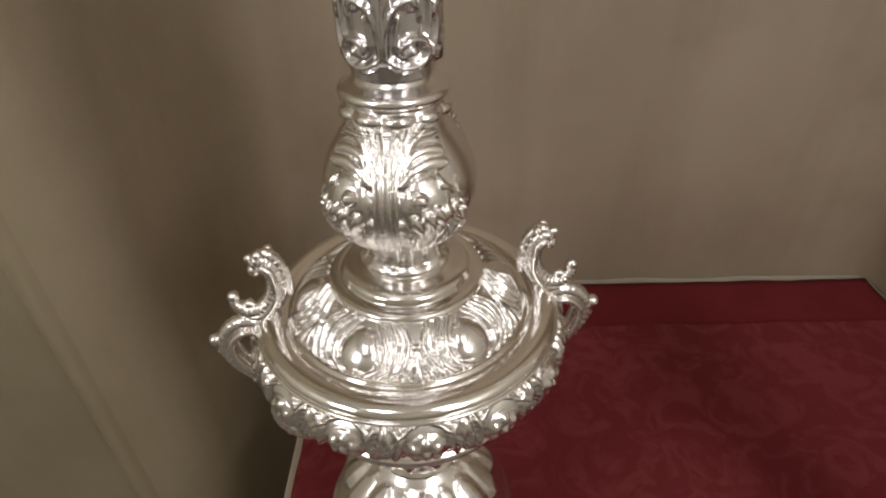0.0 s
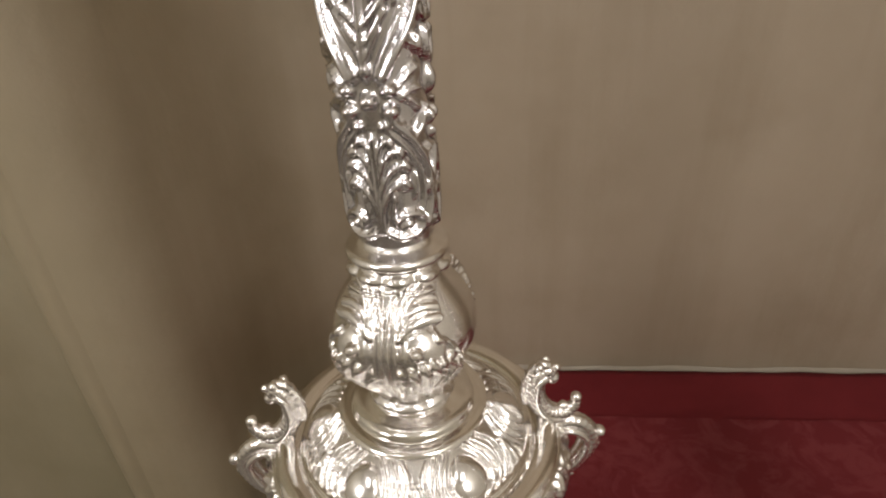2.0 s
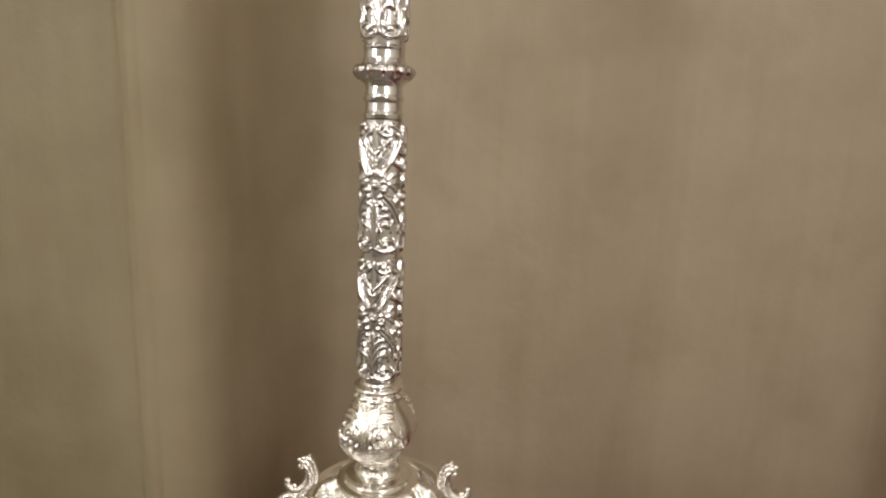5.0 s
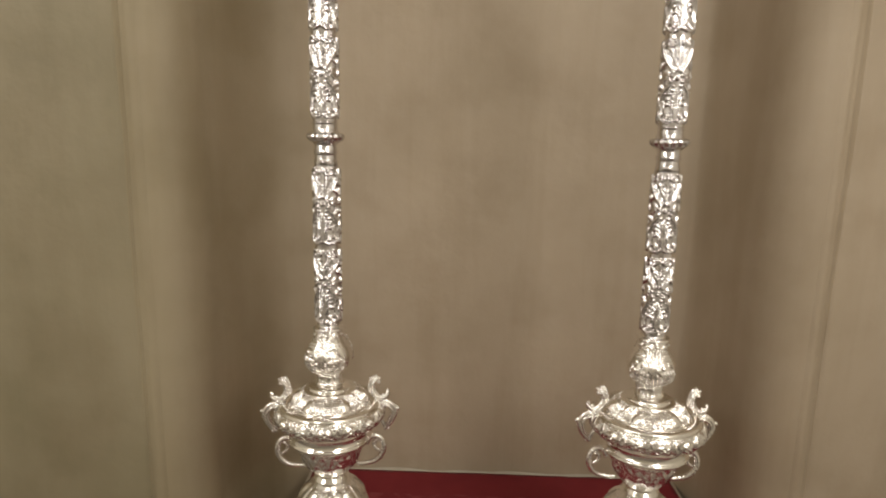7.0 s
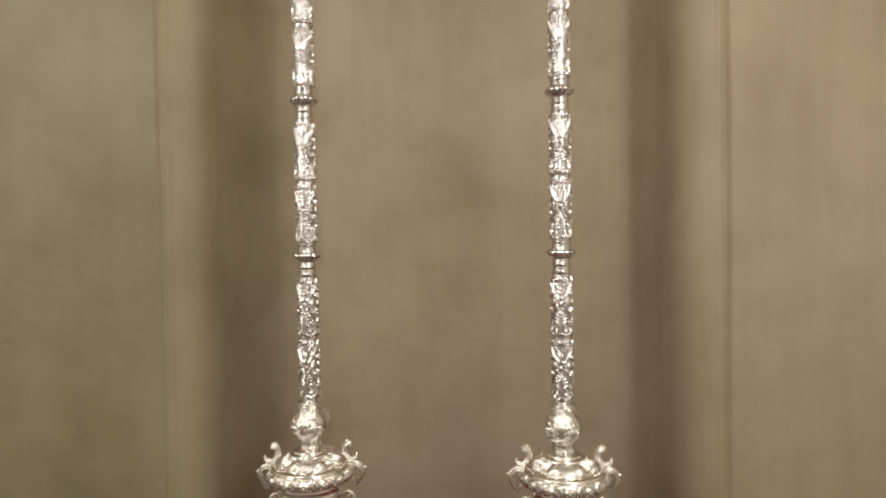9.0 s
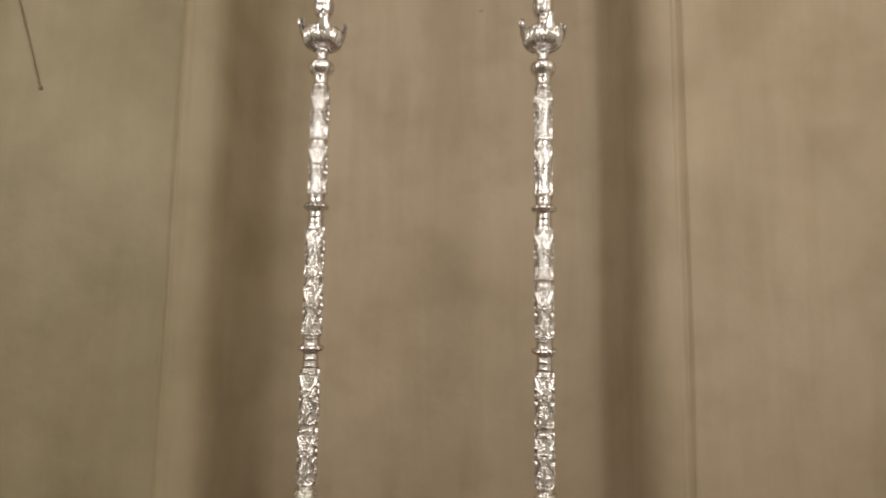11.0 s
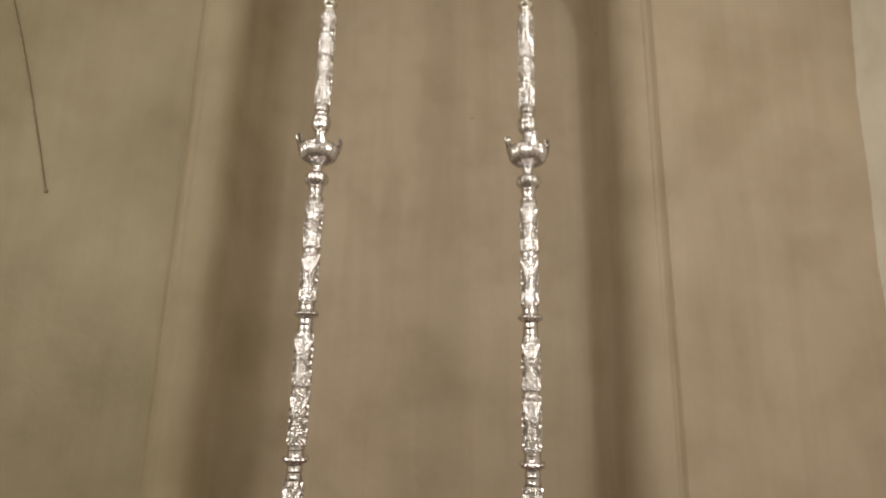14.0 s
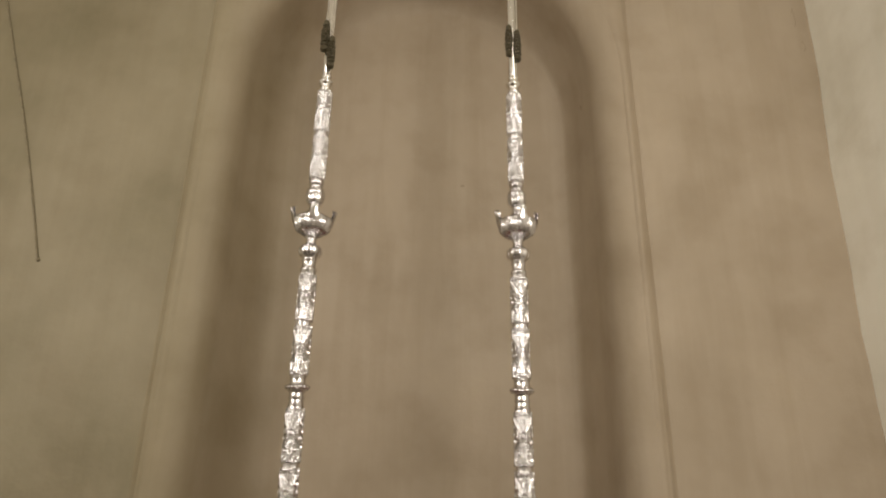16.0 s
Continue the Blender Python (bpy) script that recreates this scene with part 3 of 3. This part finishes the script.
def rim_relief(T, S, R, Z):
    """Oval rosettes between upright curling leaves round the torus of the rim."""
    X = cell(T, 14) / (math.pi / 14)
    A = np.abs(X)
    v = (S - 0.5) * 2
    h = boss(X, v, 0, 0, 0.52, 0.66, 0.0022)
    for k in range(6):
        a = 2 * math.pi * k / 6 + 0.5
        h = np.maximum(h, boss(X, v, 0.28 * math.cos(a), 0.36 * math.sin(a), 0.17, 0.22, 0.0034))
    h = np.maximum(h, boss(X, v, 0, 0, 0.14, 0.18, 0.0042))
    h = np.maximum(h, stroke(A, v, [(0.96, -0.88), (0.80, -0.45), (0.66, 0.05), (0.64, 0.50), (0.76, 0.80)], 0.085, 0.075, 0.0030))
    h = np.maximum(h, stroke(A, v, [(0.98, 0.90), (0.93, 0.50), (0.84, 0.15), (0.97, -0.20)], 0.08, 0.06, 0.0026))
    h = np.maximum(h, stroke(A, v, [(0.20, 0.92), (0.42, 0.80), (0.58, 0.62)], 0.06, 0.05, 0.0020))
    h = np.maximum(h, stroke(A, v, [(0.20, -0.92), (0.42, -0.80), (0.62, -0.60)], 0.06, 0.05, 0.0020))
    return h * np.clip((1 - np.abs(v)) / 0.12, 0, 1)


def belly_relief(T, S, R, Z):
    """Tall leaves with curled tips on the lower cup."""
    X = cell(T, 6) / (math.pi / 6)
    A = np.abs(X)
    h = stroke(A, S, [(0.03, 0.05), (0.06, 0.5), (0.30, 0.86), (0.50, 0.80)], 0.09, 0.12, 0.0030)
    h = np.maximum(h, stroke(A, S, [(0.16, 0.04), (0.34, 0.42), (0.62, 0.70), (0.78, 0.60)], 0.07, 0.11, 0.0028))
    h = np.maximum(h, stroke(A, S, [(0.97, 0.10), (0.94, 0.45), (0.97, 0.85)], 0.06, 0.09, 0.0026))
    h = np.maximum(h, boss(X, S, 0, 0.90, 0.12, 0.07, 0.0030))
    return h


def foot_relief(T, S, R, Z):
    X = np.abs(cell(T, 8)) / (math.pi / 8)
    return np.where((S > 0.08) & (S < 0.50), np.maximum(boss(X, S, 0, 0.29, 0.5, 0.19, 0.0030), stroke(X, S, [(0.95, 0.12), (0.80, 0.3), (0.95, 0.48)], 0.07, 0.1, 0.0024)), 0)


def cup_relief(T, S, R, Z):
    """Broad leaves with ribs round the wide bowl."""
    X = np.abs(cell(T, 8)) / (math.pi / 8)
    h = np.maximum(stroke(X, S, [(0.05, 0.12), (0.10, 0.35), (0.08, 0.52)], 0.10, 0.16, 0.0028), stroke(X, S, [(0.20, 0.12), (0.46, 0.34), (0.40, 0.52)], 0.08, 0.14, 0.0030))
    h = np.maximum(h, stroke(X, S, [(0.92, 0.12), (0.80, 0.36), (0.86, 0.54)], 0.07, 0.14, 0.0028))
    return np.maximum(h, boss(X, S, 0.5, 0.66, 0.4, 0.08, 0.0026))


def gadroon(count, h):
    return lambda T, S, R, Z: h * np.abs(np.cos(cell(T, count) * count / 2)) * np.sin(np.clip(S, 0, 1) * math.pi)


def upper_handle():
    """A leafy scroll with a rolled head; its foot curls outwards to a bud. Radius runs along +x."""
    c = tube([(0.1040, 0, 1.0880, 0.0028), (0.1035, 0, 1.0840, 0.0036), (0.0985, 0, 1.0790, 0.0048), (0.0900, 0, 1.0790, 0.0058), (0.0825, 0, 1.0850, 0.0064), (0.0785, 0, 1.0945, 0.0062), (0.0790, 0, 1.1040, 0.0054),
              (0.0815, 0, 1.1115, 0.0050), (0.0858, 0, 1.1135, 0.0042), (0.0880, 0, 1.1095, 0.0034)], 12, 8, 0.07, 23)
    leaf = tube([(0.0725, 0, 1.0880, 0.0018), (0.0720, 0, 1.0960, 0.0028), (0.0735, 0, 1.1060, 0.0030), (0.0770, 0, 1.1145, 0.0034), (0.0820, 0, 1.1180, 0.0036), (0.0862, 0, 1.1168, 0.0028)], 8, 6, 0.10, 11)
    sides = [tube([(0.0960, s * 0.0036, 1.0760, 0.0020), (0.0880, s * 0.0050, 1.0780, 0.0024), (0.0815, s * 0.0056, 1.0860, 0.0026), (0.0785, s * 0.0054, 1.0960, 0.0024), (0.0805, s * 0.0048, 1.1080, 0.0028), (0.0850, s * 0.0040, 1.1110, 0.0028)], 7, 6, 0.12, 13) for s in (-1, 1)]
    buds = [ball((0.1040, 0, 1.0900), 0.0036), ball((0.0885, 0, 1.1080), 0.0042), ball((0.0845, 0.003, 1.1190), 0.0030), ball((0.0800, -0.003, 1.1185), 0.0028), ball((0.0965, 0, 1.0838), 0.0032), ball((0.0905, 0, 1.1155), 0.0026)]
    v, f = joined(c, leaf, *sides, *buds)
    return [(x - 0.0050, y, z - 0.007) for x, y, z in v], f


def handle_loop():
    a = tube([(0.080, 0, 1.047, 0.0062), (0.090, 0, 1.057, 0.0070), (0.102, 0, 1.062, 0.0074), (0.112, 0, 1.057, 0.0072), (0.118, 0, 1.046, 0.0068), (0.115, 0, 1.033, 0.0070), (0.108, 0, 1.021, 0.0064), (0.099, 0, 1.012, 0.0054)], 12, 8, 0.08, 21, 0.74)
    b = tube([(0.098, 0, 1.052, 0.0030), (0.092, 0, 1.042, 0.0046), (0.094, 0, 1.030, 0.0050), (0.100, 0, 1.017, 0.0044)], 10, 6, 0.08, 7, 0.72)
    scroll = tube([(0.080 + p[0] + 0.0115, 0, 1.0530 + p[1], 0.0020) for p in spiral(0, 0, 0.0062, 2.4, -1.2, 10)], 7, 3)
    beads = [ball((0.1225, 0, 1.0495), 0.0042)] + [ball((0.1212 - 0.0030 * k, 0, 1.0400 - 0.0056 * k), 0.0027) for k in range(6)]
    sides = [tube([(0.088, s * 0.0050, 1.052, 0.0030), (0.102, s * 0.0060, 1.058, 0.0034), (0.113, s * 0.0056, 1.048, 0.0032), (0.111, s * 0.0052, 1.032, 0.0030), (0.102, s * 0.0040, 1.018, 0.0024)], 7, 6, 0.12, 15, 0.72) for s in (-1, 1)]
    v, f = joined(a, b, scroll, *sides, *beads)
    return [(x - 0.0065, y, z + 0.002) for x, y, z in v], f


def lower_handle():
    a = tube([(0.066, 0, 0.976, 0.0052), (0.076, 0, 0.990, 0.0062), (0.090, 0, 0.988, 0.0068), (0.098, 0, 0.974, 0.0068), (0.095, 0, 0.957, 0.0066), (0.083, 0, 0.944, 0.0062), (0.066, 0, 0.939, 0.0056), (0.048, 0, 0.938, 0.0046)], 12, 7, 0.08, 17, 0.75)
    b = tube([(0.087, 0, 0.983, 0.0042), (0.080, 0, 0.978, 0.0044), (0.082, 0, 0.968, 0.0042), (0.090, 0, 0.962, 0.0034)], 8, 5, 0.08, 7, 0.8)
    beads = [ball((0.0990 - 0.003 * k, 0, 0.962 - 0.0065 * k), 0.0036) for k in range(3)]
    v, f = joined(a, b, *beads)
    return [(0.94 * x, y, z + 0.010) for x, y, z in v], f


def cup_petal():
    """One upright leaf of the cup, curling outwards at its tip."""
    rows = []
    line = smooth_path([(0.036, 2.250), (0.0465, 2.260), (0.0530, 2.275), (0.0560, 2.290), (0.0585, 2.302), (0.0585, 2.309), (0.0555, 2.313)], 5)
    for i, (r, z) in enumerate(line):
        f = i / (len(line) - 1)
        w = 0.0190 * (1 - 0.78 * f) * (1 + 0.16 * math.cos(f * 17))
        rows.append([(r - 0.0035 * abs(k) * abs(k) + 0.0010 * math.cos(k * 9), w * k, z) for k in np.linspace(-1, 1, 7)])
    v, f = loft(rows)
    inner = [(x - 0.0050, y * 0.9, z + 0.001) for x, y, z in v]
    n = len(v)
    curl = tube([(0.0490, 0, 2.294, 0.0034), (0.0545, 0, 2.299, 0.0040), (0.0580, 0, 2.305, 0.0036), (0.0570, 0, 2.310, 0.0030), (0.0535, 0, 2.308, 0.0022)], 8, 4)
    return joined((v + inner, f + [tuple(i + n for i in q[::-1]) for q in f]), curl)


def silver_pole():
    pole = new("processional_pole")

    def part(name, vf, mat=SILVER, parent=pole, label=""):
        return mesh_object(name, *vf, mat, parent, True, label)

    # stand from the plinth up
    part("base", lathe([(0.0, FLOOR_Z + 0.004), (0.098, FLOOR_Z + 0.004), (0.100, FLOOR_Z + 0.012), (0.096, FLOOR_Z + 0.024), (0.088, FLOOR_Z + 0.030), (0.084, FLOOR_Z + 0.045), (0.066, FLOOR_Z + 0.065), (0.052, FLOOR_Z + 0.10),
                        (0.046, FLOOR_Z + 0.15), (0.048, FLOOR_Z + 0.19), (0.062, FLOOR_Z + 0.225), (0.070, FLOOR_Z + 0.245)], 72, 0.004, n=3), SILVER_PLAIN, label="plain burnished silver base")
    part("foot", lathe([(0.071, 0.842), (0.074, 0.848), (0.072, 0.856), (0.068, 0.862), (0.067, 0.868), (0.063, 0.880), (0.055, 0.896), (0.042, 0.909), (0.032, 0.916), (0.027, 0.921)][::-1], 96, 0.0014, foot_relief, 2))
    part("stem", lathe([(0.027, 0.919), (0.0285, 0.924), (0.031, 0.927), (0.0285, 0.931), (0.0265, 0.935), (0.030, 0.939), (0.033, 0.943), (0.031, 0.946), (0.030, 0.949)], 64, 0.001, n=3), SILVER_PLAIN)
    part("lower_cup", lathe([(0.030, 0.948), (0.040, 0.954), (0.047, 0.964), (0.0505, 0.976), (0.0540, 0.988), (0.0600, 0.998)], 120, 0.0009, belly_relief, 4))
    part("neck_ring", lathe([(0.058, 0.996), (0.067, 0.9995), (0.0718, 1.004), (0.0718, 1.008), (0.069, 1.011), (0.0675, 1.016), (0.0690, 1.023), (0.0735, 1.030), (0.0790, 1.036), (0.0825, 1.040)], 96, 0.001, n=3), SILVER_PLAIN)
    part("ornate_rim", lathe([(0.080, 1.0365), (0.0865, 1.0390), (0.0910, 1.0450), (0.0922, 1.0520), (0.0908, 1.0585), (0.0880, 1.0622), (0.0855, 1.0632)], 480, 0.0007, rim_relief, 4), label="silver rim chased with rosettes")
    part("shoulder", lathe([(0.0872, 1.0620), (0.0884, 1.0636), (0.0878, 1.0650), (0.0864, 1.0656), (0.0866, 1.0674), (0.0850, 1.0698), (0.0818, 1.0714), (0.0778, 1.0718), (0.0740, 1.0708), (0.0712, 1.0694), (0.0698, 1.0698),
                            (0.0690, 1.0710), (0.0672, 1.0712), (0.0645, 1.0700)], 128, 0.0008, n=3), SILVER_PLAIN, label="smooth silver shoulder moulding")
    part("dome", lathe([(0.0658, 1.0695), (0.0632, 1.0738), (0.0582, 1.0790), (0.0525, 1.0836), (0.0472, 1.0872), (0.0428, 1.0896)], 480, 0.0006, dome_relief, 4), label="silver dome chased with lobes")
    part("step_ring", lathe([(0.0436, 1.0886), (0.0445, 1.0904), (0.0434, 1.0926), (0.0402, 1.0938), (0.0368, 1.0943), (0.0362, 1.0958), (0.0350, 1.0980), (0.0320, 1.0997), (0.0278, 1.1010), (0.0240, 1.1024)], 96, 0.0006, n=3), SILVER_PLAIN)
    part("neck", lathe([(0.0240, 1.1025), (0.0250, 1.1045), (0.0240, 1.1068), (0.0212, 1.1090), (0.0200, 1.1140), (0.0204, 1.1195), (0.0222, 1.1220), (0.0232, 1.1242), (0.0222, 1.1264), (0.0215, 1.1285), (0.0235, 1.1310)], 120, 0.0007,
                       lambda T, S, R, Z: 0.0026 * np.abs(np.cos(cell(T, 8) * 4)) ** 0.6 * np.sin(S * math.pi), 3))
    bulb = part("bulb", lathe([(0.0210, 1.1290), (0.0300, 1.1318), (0.0362, 1.1390), (0.0390, 1.1490), (0.0384, 1.1590), (0.0345, 1.1690), (0.0286, 1.1780), (0.0240, 1.1845), (0.0222, 1.1910)], 480, 0.0005, bulb_relief, 4), label="silver bulb wrapped in acanthus leaves")
    bulb.rotation_euler.z = radians(-13)
    part("collar", lathe([(0.0215, 1.1885), (0.0246, 1.1895), (0.0254, 1.1915), (0.0240, 1.1938), (0.0236, 1.1955), (0.0246, 1.1966), (0.0262, 1.1982), (0.0266, 1.2000), (0.0254, 1.2020), (0.0220, 1.2035), (0.0195, 1.2050), (0.0170, 1.2085)], 192, 0.0005,
                          lambda T, S, R, Z: np.where(S < 0.36, 0.0022 * np.abs(np.cos(cell(T, 10) * 5)) * np.sin(np.clip(S / 0.36, 0, 1) * math.pi), 0), 3))
    for side in (0, 180):
        m = pose(0, 0, 0, 0, 0, side)
        if side == 0:
            hs = [part("upper_handle", upper_handle()), part("handle_loop", handle_loop()), part("lower_handle", lower_handle())]
        else:
            for h in hs:
                shared(h, h.name.split(".")[0], pole, m)
    # three wide shaft sections with collars between, then the cup and the slender top
    S1 = 0.264
    shaft = part("shaft_section", shaft_mesh(0.0200, S1), SILVER_SHAFT)
    shaft.location.z = 1.2075
    shaft.rotation_euler.z = radians(-13)
    ring = part("shaft_ring", collar_mesh(0.0290, 0.070), SILVER_SHAFT)
    ring.location.z = 1.4705
    for k, z in enumerate((1.5395, 1.8705)):
        sh = shared(shaft, "shaft_section", pole, pose(0, 0, z, 0, 0, -13 + 4 * (k + 1)))
        sh.scale = (0.99 - 0.01 * k,) * 2 + (1.0,)
    shared(ring, "shaft_ring", pole, pose(0, 0, 1.8025))
    part("small_bowl", lathe([(0.0180, 2.133), (0.0200, 2.138), (0.0215, 2.143), (0.0190, 2.148), (0.0170, 2.156), (0.0180, 2.164), (0.0200, 2.168), (0.0185, 2.173), (0.0240, 2.180), (0.0285, 2.187), (0.0295, 2.195),
                              (0.0260, 2.203), (0.0180, 2.209), (0.0140, 2.215), (0.0130, 2.224), (0.0150, 2.230)], 72, 0.0010, lambda T, S, R, Z: np.where((Z > 2.18) & (Z < 2.205), 0.0018 * np.abs(np.cos(cell(T, 10) * 5)), 0), 3), SILVER_SHAFT)
    cup = part("cup", lathe([(0.0140, 2.228), (0.0170, 2.232), (0.0155, 2.237), (0.0260, 2.242), (0.0385, 2.249), (0.0455, 2.260), (0.0475, 2.273), (0.0462, 2.282), (0.0390, 2.286), (0.0290, 2.291), (0.0210, 2.300), (0.0155, 2.309),
                             (0.0125, 2.320), (0.0140, 2.328)], 160, 0.0010, cup_relief, 3), SILVER_SHAFT)
    pet = mesh_object("petal", *cup_petal(), SILVER_SHAFT, cup)
    for k in range(4):
        if k:
            shared(pet, "petal", cup, pose(0, 0, 0, 0, 0, 90 * k + 8))
        else:
            pet.matrix_basis = pose(0, 0, 0, 0, 0, 8)
    part("upper_bulb", lathe([(0.0125, 2.322), (0.0180, 2.327), (0.0225, 2.337), (0.0238, 2.350), (0.0218, 2.363), (0.0155, 2.373), (0.0135, 2.378), (0.0180, 2.383), (0.0195, 2.388), (0.0180, 2.396)], 84, 0.0009, gadroon(9, 0.0022), 3), SILVER_SHAFT)
    top = shared(shaft, "upper_shaft_section", pole, pose(0, 0, 2.390, 0, 0, -10))
    top.scale = (0.93, 0.93, 1.09)
    part("top_ring", lathe([(0.0150, 2.677), (0.0165, 2.681), (0.0145, 2.685), (0.0140, 2.694), (0.0170, 2.698), (0.0205, 2.702), (0.0215, 2.706), (0.0190, 2.710), (0.0150, 2.714), (0.0140, 2.722), (0.0160, 2.726), (0.0140, 2.731),
                            (0.0138, 2.760), (0.0125, 2.764)], 64, 0.0012, n=3))
    part("rod", lathe([(0.0122, 2.760), (0.0118, 3.10), (0.0118, 3.46), (0.0095, 3.48), (0.0, 3.485)], 40, 0.02, lambda T, S, R, Z: 0.0014 * np.abs(np.cos(cell(T, 6) * 3)) * (R > 0.009)), SILVER_PLAIN)
    return pole


pole = tagged(silver_pole(), "tall chased silver processional pole with scrolled handles", "pole", "pair of silver poles")
pole.rotation_euler.z = radians(7)
copy_thing(pole, pose(0.54, -0.008, 0.0))


# ---- bead tassels hanging by the slender top rods ----
def tassel(x, y, z, length):
    t = tagged(new("tassel"), "dark bronze beaded tassel hanging beside the silver rod", "tassel", "tassels")
    t.location = (x, y, z)
    mesh_object("cord", *tube([(-x * 0, 0, 0.25, 0.0022), (0.001, 0, 0.16, 0.0022), (0, 0, 0.09, 0.0024), (0, 0, length * 0.55, 0.0026)], 8, 6, 0.25, 40), SILVER_PLAIN, t, True, "twisted silver cord")
    rng = random.Random(int(1000 * (abs(x) + abs(y)) + 7))
    strands = []
    for k in range(7):
        a = 2 * math.pi * k / 7
        for j in range(8):
            f = j / 7
            r = 0.0062 + 0.0030 * math.sin(math.pi * min(1, f * 0.9)) + rng.uniform(-0.001, 0.001)
            strands.append(ball((r * math.cos(a + 0.3 * (j % 2)), r * math.sin(a + 0.3 * (j % 2)), length * (0.62 - 0.62 * f)), rng.uniform(0.0036, 0.0050), 7, 5))
    mesh_object("bead_skirt", *joined(*strands), CORD, t)
    mesh_object("head", *ball((0, 0, length * 0.70), 0.0085, 12, 8, (1, 1, 1.2)), CORD, t)
    foot = joined(*[ball((0.0065 * math.cos(2 * math.pi * k / 7), 0.0065 * math.sin(2 * math.pi * k / 7), -0.006 - 0.002 * (k % 2)), 0.0052, 8, 6) for k in range(7)])
    mesh_object("fringe", *foot, CORD, t)
    return t


for px, offs in ((0.0, ((-0.011, -0.018, 2.815), (0.011, -0.020, 2.757))), (0.54, ((-0.010, -0.018, 2.812), (0.013, -0.018, 2.795)))):
    for dx, dy, z in offs:
        tassel(px + dx, dy, z, 0.125)


# ---- small marks on the walls ----
cable = tagged(mesh_object("hanging_cable", *tube([(-1.240, WALL_Y - 0.003, 3.25, 0.0026), (-1.142, WALL_Y - 0.003, 2.98, 0.0028), (-1.052, WALL_Y - 0.003, 2.74, 0.0030), (-0.952, WALL_Y - 0.003, 2.45, 0.0030),
                                                   (-0.890, WALL_Y - 0.003, 2.255, 0.003), (-0.884, WALL_Y - 0.004, 2.240, 0.006), (-0.883, WALL_Y - 0.003, 2.232, 0.004)], 8, 8), CABLE),
               "thin dusty cable hanging down the plaster wall", "cable")


def plaster_chip(x, y, z, w, h, seed, turn=0.0):
    """A shallow dark chip with a ragged outline, let into the plaster."""
    rng = random.Random(seed)
    ring = [(0.5 * w * math.cos(a) * rng.uniform(0.65, 1.1), 0.5 * h * math.sin(a) * rng.uniform(0.65, 1.1)) for a in (2 * math.pi * k / 14 for k in range(14))]
    verts = [(0, 0.0015, 0)] + [(a * 0.6, 0.001, b * 0.6) for a, b in ring] + [(a, -0.0012, b) for a, b in ring]
    faces = [(0, 1 + k, 1 + (k + 1) % 14) for k in range(14)] + [(1 + k, 15 + k, 15 + (k + 1) % 14, 1 + (k + 1) % 14) for k in range(14)]
    ob = tagged(mesh_object("plaster_chip", verts, faces, CHIP), "small dark chipped spot in the plaster", "chip", "chips in the plaster")
    ob.matrix_world = pose(x, y, z, 0, 0, turn)


CHIP = simple("exposed_dark_plaster", (0.25, 0.20, 0.14), 0.9, 0, 80, 0.35, 0.4)
plaster_chip(0.421, BACK_Y + 0.004, 2.663, 0.016, 0.012, 1)
plaster_chip(0.845, 0.40, 2.90, 0.010, 0.026, 2, 72)
plaster_chip(1.600, WALL_Y, 3.20, 0.012, 0.090, 3)
plaster_chip(1.612, WALL_Y, 3.08, 0.022, 0.045, 4)
plaster_chip(-0.920, WALL_Y, 1.28, 0.018, 0.030, 5)
